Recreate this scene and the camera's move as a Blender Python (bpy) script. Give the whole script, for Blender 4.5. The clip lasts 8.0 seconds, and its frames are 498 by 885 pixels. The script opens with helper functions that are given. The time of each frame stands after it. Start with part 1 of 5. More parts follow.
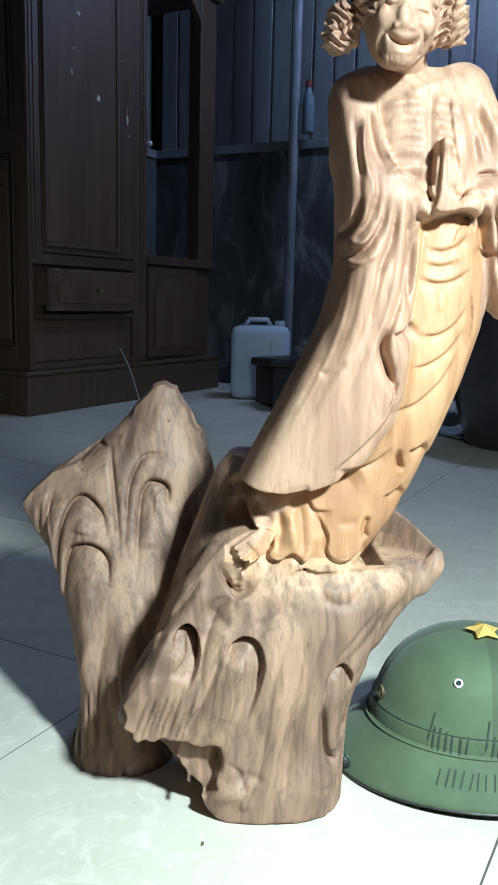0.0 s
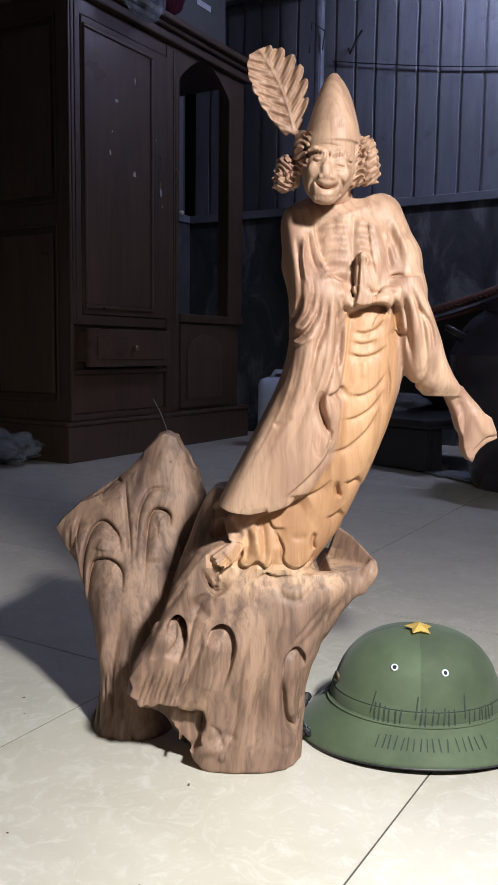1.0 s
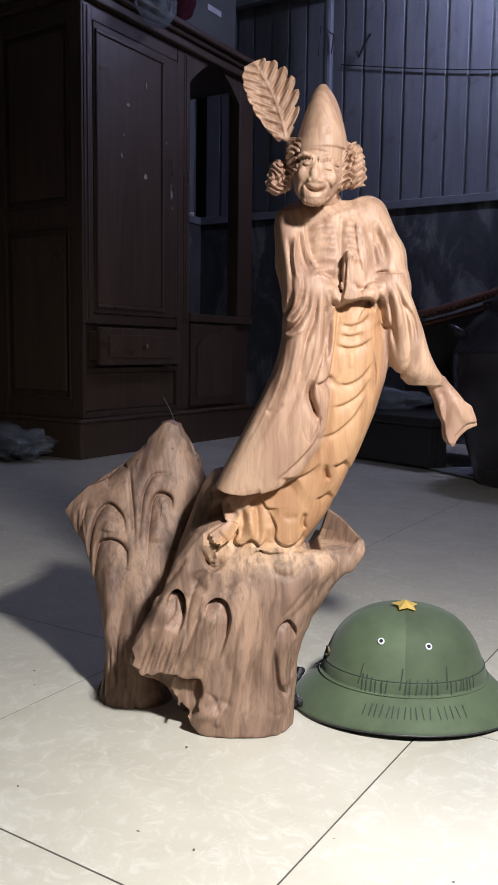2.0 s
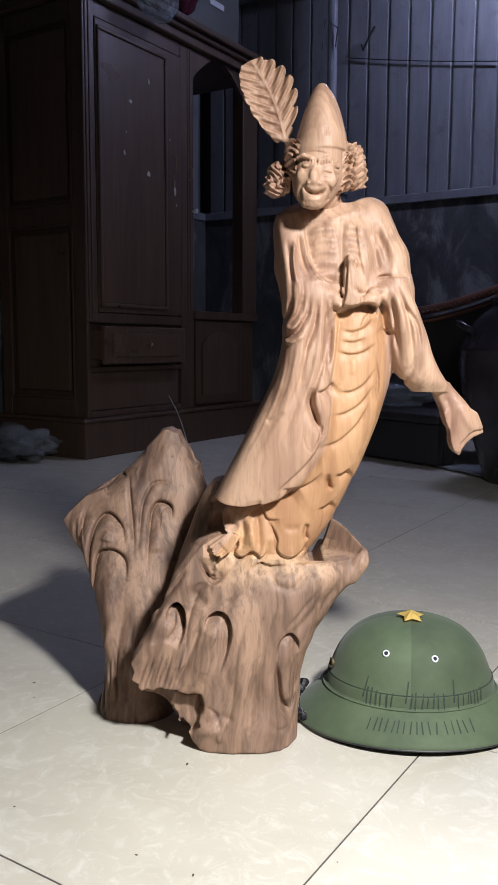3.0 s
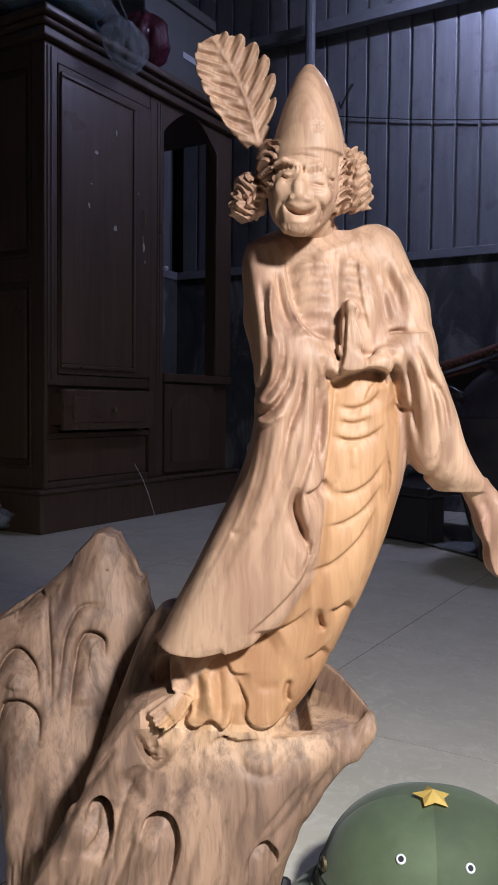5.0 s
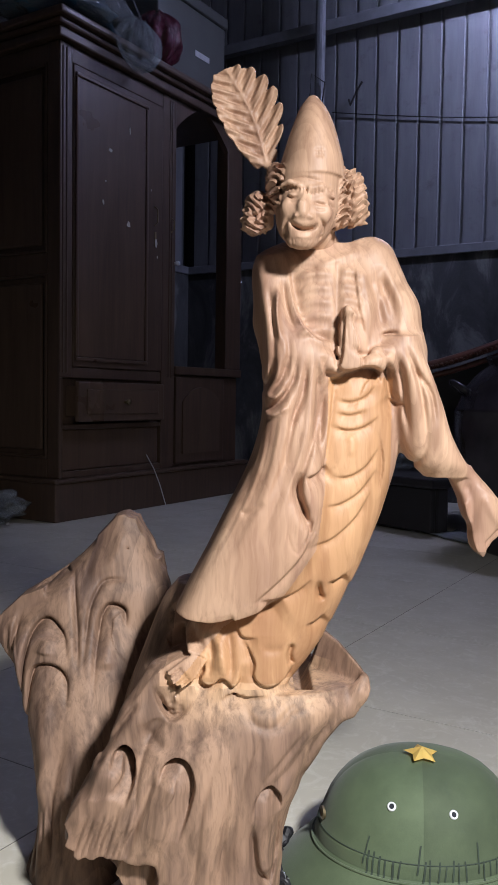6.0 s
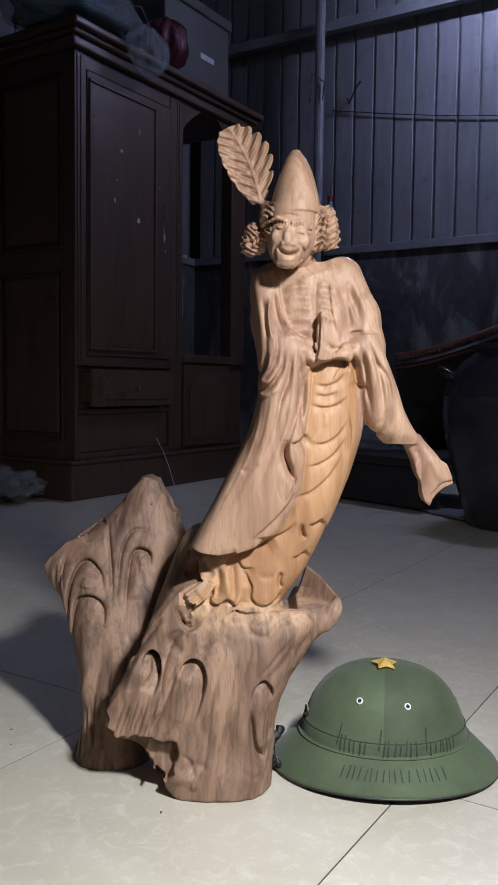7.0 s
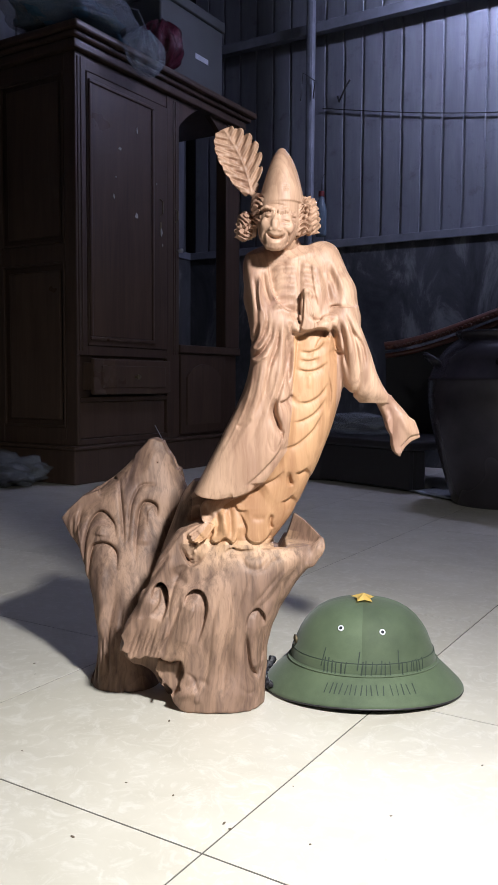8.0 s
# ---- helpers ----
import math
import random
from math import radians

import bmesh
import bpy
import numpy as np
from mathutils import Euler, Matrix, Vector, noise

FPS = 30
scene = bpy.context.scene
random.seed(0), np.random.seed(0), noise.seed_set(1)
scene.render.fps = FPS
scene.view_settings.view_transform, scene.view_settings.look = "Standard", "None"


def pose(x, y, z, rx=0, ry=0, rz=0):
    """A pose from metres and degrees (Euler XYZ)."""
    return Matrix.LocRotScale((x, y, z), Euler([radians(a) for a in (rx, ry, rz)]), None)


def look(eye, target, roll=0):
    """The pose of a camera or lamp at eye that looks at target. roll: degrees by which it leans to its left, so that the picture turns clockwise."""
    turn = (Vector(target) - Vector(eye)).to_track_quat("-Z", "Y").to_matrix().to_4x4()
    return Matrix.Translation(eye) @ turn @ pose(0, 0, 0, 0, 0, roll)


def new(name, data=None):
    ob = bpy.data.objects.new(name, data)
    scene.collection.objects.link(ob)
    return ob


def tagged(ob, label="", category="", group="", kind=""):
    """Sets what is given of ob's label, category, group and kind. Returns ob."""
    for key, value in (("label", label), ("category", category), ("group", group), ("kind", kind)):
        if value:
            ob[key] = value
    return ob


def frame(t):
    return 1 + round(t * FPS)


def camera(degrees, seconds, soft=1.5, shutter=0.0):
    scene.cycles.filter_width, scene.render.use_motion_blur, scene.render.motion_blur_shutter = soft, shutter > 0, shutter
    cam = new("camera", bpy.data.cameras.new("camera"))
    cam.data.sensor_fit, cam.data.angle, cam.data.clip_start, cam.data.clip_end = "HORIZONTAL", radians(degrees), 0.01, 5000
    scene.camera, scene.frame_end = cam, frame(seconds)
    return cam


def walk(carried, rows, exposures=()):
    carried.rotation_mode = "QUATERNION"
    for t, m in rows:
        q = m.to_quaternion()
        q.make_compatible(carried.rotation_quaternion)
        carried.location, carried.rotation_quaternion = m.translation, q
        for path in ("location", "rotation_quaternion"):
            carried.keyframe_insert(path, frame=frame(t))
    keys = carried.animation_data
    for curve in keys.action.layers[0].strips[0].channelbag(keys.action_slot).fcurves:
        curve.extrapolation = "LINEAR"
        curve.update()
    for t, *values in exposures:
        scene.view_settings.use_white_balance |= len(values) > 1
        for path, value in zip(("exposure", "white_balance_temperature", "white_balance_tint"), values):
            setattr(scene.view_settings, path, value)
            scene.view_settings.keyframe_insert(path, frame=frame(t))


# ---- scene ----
cam = camera(33.5, 8.0)
PATH = [
    (0, (-0.1158, 0.4863, 0.4964), (-0.0654, 1.4705, 0.3265), 1.46),
    (0.5, (-0.0667, 0.3434, 0.5168), (-0.0678, 1.3336, 0.3777), 0.84),
    (1, (-0.0458, 0.2345, 0.5234), (-0.0466, 1.2281, 0.4102), 0.72),
    (1.5, (-0.0316, 0.1604, 0.5110), (-0.0410, 1.1543, 0.4017), 1.00),
    (3, (-0.0121, 0.1899, 0.5282), (-0.0382, 1.1825, 0.4095), 0.29),
    (3.5, (-0.0072, 0.3710, 0.5411), (-0.0127, 1.3647, 0.4290), 0.19),
    (4, (-0.0014, 0.5139, 0.5253), (0.0001, 1.5115, 0.4558), 0.34),
    (4.5, (-0.0052, 0.5257, 0.5410), (0.0009, 1.5247, 0.4963), 0.47),
    (6, (-0.0042, 0.4104, 0.5466), (-0.0126, 1.4089, 0.4920), 0.85),
    (6.5, (-0.0033, 0.3652, 0.5448), (-0.0131, 1.3631, 0.4800), 0.67),
    (7, (0.0071, 0.1643, 0.5442), (-0.0077, 1.1617, 0.4737), 0.68),
    (7.5, (0.0109, -0.0045, 0.5080), (-0.0034, 0.9938, 0.4513), 0.55),
    (8, (0.0126, -0.0064, 0.5003), (0.0029, 0.9908, 0.4261), 0.33),
]
EXPOSURES = [(0.0, 0.4, 5350, -12), (0.4, 0.15, 6100, 2), (0.8, -0.05, 6250, 8), (1.5, -0.17, 6250, 10), (2.9, -0.12, 6250, 10), (3.5, -0.38, 6250, 10), (4.6, -0.24, 6250, 10), (6.0, -0.18, 6250, 10), (6.5, -0.2, 6250, 10), (7.0, -0.5, 6150, 10), (7.4, 0.03, 6060, 10), (8.0, 0.0, 6180, 10)]
walk(cam, [(t, look(eye, target, roll)) for t, eye, target, roll in PATH], EXPOSURES)

# ---- light ----
world = bpy.data.worlds.new("night")
scene.world = world
world.use_nodes = True
world.node_tree.nodes["Background"].inputs[0].default_value = (0.35, 0.45, 0.7, 1)
world.node_tree.nodes["Background"].inputs[1].default_value = 0.02


def lamp(name, eye, target, size, watts, colour):
    data = bpy.data.lights.new(name, "AREA")
    data.shape, data.size, data.energy, data.color = "DISK", size, watts, colour
    ob = new(name, data)
    ob.matrix_world = look(eye, target)
    return ob


# a work lamp above and to the right of the camera's way; the added cold tube is by the far wall
work_lamp = lamp("work_lamp", (0.44, 0.38, 1.10), (0.06, 0.95, 0.2), 0.12, 16.4, (1.0, 0.98, 0.96))
work_lamp.data.spread = radians(118)

# ---- materials ----


def material(name):
    m = bpy.data.materials.new(name)
    m.use_nodes = True
    t = m.node_tree
    return m, t, t.nodes["Principled BSDF"]


def node(t, kind, **values):
    n = t.nodes.new(kind)
    for key, value in values.items():
        n.inputs[key].default_value = value
    return n


def maths(t, what, a, b=None):
    n = t.nodes.new("ShaderNodeMath")
    n.operation = what
    for i, v in enumerate((a, b)):
        if v is None:
            continue
        if isinstance(v, (int, float)):
            n.inputs[i].default_value = v
        else:
            t.links.new(v, n.inputs[i])
    return n.outputs[0]


def coords(t, sx=1.0, sy=1.0, sz=1.0, turn=(0, 0, 0)):
    co = t.nodes.new("ShaderNodeTexCoord")
    mp = t.nodes.new("ShaderNodeMapping")
    mp.inputs["Scale"].default_value = (sx, sy, sz)
    mp.inputs["Rotation"].default_value = [radians(a) for a in turn]
    t.links.new(co.outputs["Object"], mp.inputs["Vector"])
    return mp.outputs[0]


def noisy(t, vec, scale, detail=5.0, rough=0.55, twist=0.0):
    n = node(t, "ShaderNodeTexNoise", Scale=scale, Detail=detail, Roughness=rough, Distortion=twist)
    t.links.new(vec, n.inputs["Vector"])
    return n.outputs[0]


def ramp(t, value, *stops):
    n = t.nodes.new("ShaderNodeValToRGB")
    while len(n.color_ramp.elements) < len(stops):
        n.color_ramp.elements.new(0.5)
    for e, (at, colour) in zip(n.color_ramp.elements, stops):
        e.position, e.color = at, (*colour, 1)
    t.links.new(value, n.inputs[0])
    return n.outputs[0]


def blend(t, factor, a, b, how="MIX"):
    n = t.nodes.new("ShaderNodeMix")
    n.data_type, n.blend_type = "RGBA", how
    for v, i in ((factor, 0), (a, 6), (b, 7)):
        if isinstance(v, (int, float)):
            n.inputs[i].default_value = v
        elif isinstance(v, tuple):
            n.inputs[i].default_value = (*v, 1)
        else:
            t.links.new(v, n.inputs[i])
    return n.outputs[2]


def relief(t, b, height, strength, distance=0.001):
    n = node(t, "ShaderNodeBump", Strength=strength, Distance=distance)
    t.links.new(height, n.inputs["Height"])
    t.links.new(n.outputs[0], b.inputs["Normal"])


def plain(name, colour, rough=0.5, metal=0.0, grain=0.15, scale=40.0, bump=0.0, coat=0.0):
    """A surface of one colour, broken up by noise at two scales."""
    m, t, b = material(name)
    b.inputs["Metallic"].default_value, b.inputs["Coat Weight"].default_value = metal, coat
    vec = coords(t)
    fine, big = noisy(t, vec, scale), noisy(t, vec, scale * 0.12, 3.0)
    both = maths(t, "MULTIPLY", maths(t, "ADD", fine, big), 0.5)
    lo, hi = tuple(c * (1 - grain) for c in colour), tuple(min(1.0, c * (1 + grain)) for c in colour)
    t.links.new(ramp(t, both, (0.35, lo), (0.65, hi)), b.inputs["Base Color"])
    t.links.new(maths(t, "ADD", maths(t, "MULTIPLY", big, 0.2), rough - 0.1), b.inputs["Roughness"])
    if bump:
        relief(t, b, fine, bump, 0.002)
    return m


def carved(name, pale, mid, dark, stain, lines=0.6, rough=0.4, heart=(0.03, 1.34), lean=12.0, relief_depth=0.0008, swirl=0.05, figure=26.0):
    """Oiled wood: growth rings round a leaning heart, cut across by the carving, with pores, streaks and clouds."""
    m, t, b = material(name)
    co = t.nodes.new("ShaderNodeTexCoord")
    warp = node(t, "ShaderNodeTexNoise", Scale=6.0, Detail=3.0, Roughness=0.5)
    t.links.new(co.outputs["Object"], warp.inputs["Vector"])
    bent = t.nodes.new("ShaderNodeVectorMath")
    bent.operation = "MULTIPLY_ADD"
    t.links.new(warp.outputs[1], bent.inputs[0])
    bent.inputs[1].default_value = (swirl, swirl, swirl)
    t.links.new(co.outputs["Object"], bent.inputs[2])

    def grain(sz, shift=(0, 0, 0)):
        mp = t.nodes.new("ShaderNodeMapping")
        mp.inputs["Location"].default_value = shift
        mp.inputs["Scale"].default_value = (1.0, 1.0, sz)
        mp.inputs["Rotation"].default_value = (0, radians(lean), 0)
        t.links.new(bent.outputs[0], mp.inputs["Vector"])
        return mp.outputs[0]

    def rings(scale, twist, sz):
        n = node(t, "ShaderNodeTexWave", Scale=scale, Distortion=twist, Detail=2.0)
        n.wave_type, n.rings_direction, n.wave_profile = "RINGS", "Z", "SAW"
        n.inputs["Detail Scale"].default_value = 0.6
        t.links.new(grain(sz, (-heart[0], -heart[1], 0)), n.inputs["Vector"])
        return n.outputs[1]

    def weigh(value, lo, hi, most):
        return ramp(t, value, (lo, (0, 0, 0)), (hi, (most, most, most)))

    up, broad = grain(0.05), grain(0.3)
    streak, thin = noisy(t, up, 70.0, 4.0, 0.6, 0.4), noisy(t, up, 330.0, 3.0, 0.6)
    fibre = noisy(t, grain(0.12), 30.0, 3.0, 0.55, 1.2)
    cloud = noisy(t, broad, 9.0, 4.0, 0.55, 1.0)
    c = ramp(t, cloud, (0.36, mid), (0.6, pale))
    # purplish heartwood in long patches
    c = blend(t, weigh(noisy(t, grain(0.22, (3, 1, 5)), 10.0, 4.0, 0.6, 1.6), 0.5, 0.7, 0.75), c, stain)
    mark = t.nodes.new("ShaderNodeAttribute")
    mark.attribute_name = "sapwood"
    c = blend(t, maths(t, "MULTIPLY", mark.outputs["Fac"], 0.85), c, (0.62, 0.4, 0.235))
    some = weigh(noisy(t, broad, 7.0, 3.0), 0.38, 0.62, 1.0)
    line = weigh(rings(figure, 5.0, 0.22), 0.55, 1.0, 1.0)
    c = blend(t, maths(t, "MULTIPLY", maths(t, "MULTIPLY", line, some), 0.42 * lines), c, dark)
    c = blend(t, maths(t, "MULTIPLY", weigh(streak, 0.46, 0.7, 1.0), 0.85 * lines), c, dark)
    c = blend(t, maths(t, "MULTIPLY", weigh(thin, 0.5, 0.72, 1.0), 0.45 * lines), c, dark)
    c = blend(t, maths(t, "MULTIPLY", weigh(fibre, 0.5, 0.7, 1.0), 0.7 * lines), c, dark)
    t.links.new(c, b.inputs["Base Color"])
    t.links.new(maths(t, "ADD", maths(t, "MULTIPLY", cloud, 0.25), rough - 0.12), b.inputs["Roughness"])
    b.inputs["Specular IOR Level"].default_value = 0.38
    relief(t, b, maths(t, "SUBTRACT", maths(t, "MULTIPLY", thin, 0.5), maths(t, "MULTIPLY", fibre, 1.0)), 0.4, relief_depth)
    return m


ROOTWOOD = carved("root_wood", (0.37, 0.235, 0.158), (0.215, 0.13, 0.09), (0.06, 0.034, 0.025), (0.135, 0.086, 0.078), 0.78, 0.6, (-0.3, 1.62), 20, 0.0014, 0.05, 17)
ROBEWOOD = carved("robe_wood", (0.54, 0.352, 0.235), (0.4, 0.245, 0.16), (0.19, 0.096, 0.058), (0.31, 0.176, 0.132), 0.6, 0.53, (0.32, 1.52), 12, 0.0007, 0.035, 34)
INNERWOOD = carved("inner_wood", (0.53, 0.31, 0.162), (0.42, 0.23, 0.115), (0.26, 0.122, 0.056), (0.34, 0.175, 0.09), 0.6, 0.52, (0.3, 1.5), 14, 0.0007, 0.055, 24)


def tile_material():
    m, t, b = material("glazed_tile")
    info = t.nodes.new("ShaderNodeObjectInfo")
    co = t.nodes.new("ShaderNodeTexCoord")
    shift = t.nodes.new("ShaderNodeVectorMath")
    shift.operation = "MULTIPLY_ADD"
    t.links.new(info.outputs["Random"], shift.inputs[0])
    shift.inputs[1].default_value = (31.0, 17.0, 5.0)
    t.links.new(co.outputs["Object"], shift.inputs[2])
    vec = shift.outputs[0]
    cloud, vein = noisy(t, vec, 5.0, 5.0, 0.6, 1.0), noisy(t, vec, 24.0, 6.0, 0.7, 2.0)
    c = ramp(t, cloud, (0.3, (0.512, 0.48, 0.398)), (0.7, (0.592, 0.558, 0.472)))
    c = blend(t, ramp(t, vein, (0.5, (0, 0, 0)), (0.72, (0.45, 0.45, 0.45))), c, (0.78, 0.76, 0.7))
    dirt = noisy(t, vec, 60.0, 3.0, 0.7)
    c = blend(t, ramp(t, dirt, (0.7, (0, 0, 0)), (0.8, (0.5, 0.5, 0.5))), c, (0.35, 0.31, 0.26))
    t.links.new(c, b.inputs["Base Color"])
    t.links.new(ramp(t, noisy(t, vec, 9.0, 4.0), (0.3, (0.28, 0.28, 0.28)), (0.75, (0.46, 0.46, 0.46))), b.inputs["Roughness"])
    b.inputs["Specular IOR Level"].default_value = 0.3
    return m


def concrete_material():
    m, t, b = material("stained_concrete")
    vec = coords(t)
    tall = coords(t, 1.0, 1.0, 0.45)
    fine, big = noisy(t, vec, 60.0, 6.0, 0.7), noisy(t, tall, 4.5, 6.0, 0.65, 0.8)
    c = ramp(t, big, (0.35, (0.05, 0.055, 0.06)), (0.52, (0.1, 0.105, 0.11)), (0.62, (0.26, 0.27, 0.27)), (0.75, (0.36, 0.36, 0.35)))
    c = blend(t, 0.35, c, ramp(t, fine, (0.3, (0.05, 0.05, 0.05)), (0.7, (0.3, 0.3, 0.3))), "MULTIPLY")
    t.links.new(c, b.inputs["Base Color"])
    b.inputs["Roughness"].default_value = 0.9
    relief(t, b, fine, 0.4, 0.004)
    return m


def sheet_material():
    m, t, b = material("steel_sheet")
    tall = coords(t, 1.0, 1.0, 0.12)
    run = noisy(t, tall, 22.0, 5.0, 0.65, 0.3)
    spots, big = noisy(t, coords(t), 9.0, 6.0, 0.7), noisy(t, coords(t, 1.0, 1.0, 0.5), 1.6, 4.0)
    c = ramp(t, run, (0.3, (0.27, 0.285, 0.315)), (0.7, (0.37, 0.385, 0.415)))
    c = blend(t, ramp(t, spots, (0.56, (0, 0, 0)), (0.72, (0.6, 0.6, 0.6))), c, (0.17, 0.16, 0.16))
    c = blend(t, ramp(t, big, (0.45, (0, 0, 0)), (0.7, (0.45, 0.45, 0.45))), c, (0.2, 0.205, 0.22))
    t.links.new(c, b.inputs["Base Color"])
    t.links.new(ramp(t, run, (0.3, (0.6, 0.6, 0.6)), (0.7, (0.8, 0.8, 0.8))), b.inputs["Roughness"])
    relief(t, b, spots, 0.25, 0.004)
    return m


def varnished(name, pale, dark, scale=30.0, rough=0.3):
    m, t, b = material(name)
    up = coords(t, 1.0, 1.0, 0.08)
    streak, big = noisy(t, up, scale, 6.0, 0.65, 0.8), noisy(t, coords(t), 3.0, 4.0)
    c = ramp(t, streak, (0.3, dark), (0.7, pale))
    c = blend(t, maths(t, "MULTIPLY", big, 0.5), c, dark)
    t.links.new(c, b.inputs["Base Color"])
    t.links.new(maths(t, "ADD", maths(t, "MULTIPLY", big, 0.35), rough - 0.15), b.inputs["Roughness"])
    relief(t, b, streak, 0.15, 0.001)
    return m


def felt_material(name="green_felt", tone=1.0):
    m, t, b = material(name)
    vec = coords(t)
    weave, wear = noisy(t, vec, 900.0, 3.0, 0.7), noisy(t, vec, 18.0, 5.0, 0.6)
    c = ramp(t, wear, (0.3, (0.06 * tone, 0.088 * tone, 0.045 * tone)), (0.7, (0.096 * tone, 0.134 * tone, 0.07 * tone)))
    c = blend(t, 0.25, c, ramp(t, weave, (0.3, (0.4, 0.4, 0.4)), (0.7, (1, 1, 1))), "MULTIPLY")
    t.links.new(c, b.inputs["Base Color"])
    b.inputs["Roughness"].default_value = 0.75
    b.inputs["Sheen Weight"].default_value = 0.15
    relief(t, b, weave, 0.25, 0.0006)
    return m


def film_material(name, colour, alpha):
    """Thin crumpled plastic, partly see-through."""
    m, t, b = material(name)
    vec = coords(t)
    crease = noisy(t, vec, 25.0, 6.0, 0.7, 1.5)
    t.links.new(ramp(t, crease, (0.3, tuple(c * 0.6 for c in colour)), (0.7, colour)), b.inputs["Base Color"])
    b.inputs["Roughness"].default_value, b.inputs["Alpha"].default_value = 0.14, alpha
    relief(t, b, crease, 0.7, 0.01)
    return m


TILE, CONCRETE, SHEET, FELT = tile_material(), concrete_material(), sheet_material(), felt_material()
FELT_DARKER = felt_material("green_felt_darker", 0.78)
# made pale for the unseen walls, to send lamp light back as fill
BOUNCE = plain("pale_bounce", (0.6, 0.59, 0.56), 0.9, 0, 0.12, 12, 0.2)
GROUT = plain("grout", (0.085, 0.077, 0.068), 0.95)
DARKWOOD = varnished("dark_wardrobe_wood", (0.11, 0.066, 0.041), (0.055, 0.033, 0.022), 30, 0.45)
PANELWOOD = varnished("panel_wood", (0.135, 0.084, 0.053), (0.068, 0.042, 0.029), 22)
REDWOOD = varnished("red_wood", (0.2, 0.07, 0.04), (0.08, 0.03, 0.018), 40, 0.28)
BLACK = plain("black_lacquer", (0.022, 0.02, 0.021), 0.45)
STEEL = plain("galvanised_steel", (0.19, 0.2, 0.225), 0.6, 0.2, 0.25, 15)
CHIP = plain("paint_chip", (0.55, 0.55, 0.5), 0.7)
BRASS = plain("old_brass", (0.25, 0.2, 0.12), 0.35, 0.8)
GOLD = plain("star_enamel", (0.9, 0.68, 0.22), 0.35, 0.15, 0.12, 120)
RIM = plain("eyelet_rim", (0.75, 0.78, 0.82), 0.4, 0.2, 0.1, 200)
HOLE = plain("eyelet_hole", (0.01, 0.012, 0.02), 0.8)
INK = plain("faded_ink", (0.028, 0.042, 0.03), 0.8, 0, 0.3, 200)
STRAP = plain("black_strap", (0.015, 0.014, 0.018), 0.5, 0, 0.4, 150, 0.3)
LINING = plain("helmet_lining", (0.03, 0.04, 0.03), 0.9)
PLASTIC = plain("white_plastic", (0.5, 0.56, 0.66), 0.45, 0, 0.08, 8)
GLAZE = plain("dark_glaze", (0.04, 0.035, 0.042), 0.26, 0, 0.4, 8, 0.1)
CARD = plain("grey_box", (0.1, 0.105, 0.1), 0.6, 0, 0.12, 5)
LABEL = plain("white_label", (0.6, 0.62, 0.65), 0.6)
CLEARBAG, BLUEBAG, REDBAG = film_material("clear_bag", (0.42, 0.46, 0.5), 0.34), film_material("blue_bag", (0.05, 0.12, 0.17), 1.0), film_material("red_bag", (0.1, 0.014, 0.03), 1.0)
PALEBAG = film_material("pale_bag", (0.42, 0.48, 0.52), 0.32)
CLOTH = plain("grey_rag", (0.16, 0.17, 0.18), 0.9, 0, 0.2, 60, 0.3)
CLEARBOTTLE = plain("bottle_plastic", (0.13, 0.17, 0.2), 0.2, 0, 0.1)
REDCAP = plain("red_cap", (0.16, 0.025, 0.025), 0.4)
GRIT = plain("grit", (0.12, 0.09, 0.06), 0.9)

# ---- mesh helpers ----


def link(name, bm, mat, parent=None, label="", smooth=False):
    me = bpy.data.meshes.new(name)
    bm.to_mesh(me)
    bm.free()
    me.materials.append(mat)
    if smooth:
        me.shade_smooth()
    ob = new(name, me)
    if parent:
        ob.parent = parent
    return tagged(ob, label)


def box(x0, x1, y0, y1, z0, z1, bevel=0.0, bm=None):
    bm = bm or bmesh.new()
    made = bmesh.ops.create_cube(bm, size=1)["verts"]
    bmesh.ops.transform(bm, verts=made, matrix=Matrix.Translation(((x0 + x1) / 2, (y0 + y1) / 2, (z0 + z1) / 2)) @ Matrix.Diagonal((abs(x1 - x0), abs(y1 - y0), abs(z1 - z0), 1)))
    if bevel:
        edges = list({e for v in made for e in v.link_edges})
        bmesh.ops.bevel(bm, geom=edges, offset=bevel, segments=2, affect="EDGES", profile=0.5)
    return bm


def turned(profile, sides=48, squash=1.0, bm=None):
    """A form turned on an upright axis, from rows of radius and height."""
    bm = bm or bmesh.new()
    rings = [[bm.verts.new((r * math.cos(a), squash * r * math.sin(a), z)) for a in np.linspace(0, 2 * math.pi, sides, endpoint=False)] for r, z in profile]
    for a, b in zip(rings, rings[1:]):
        for i in range(sides):
            bm.faces.new((a[i], b[i], b[(i + 1) % sides], a[(i + 1) % sides]))
    return bm


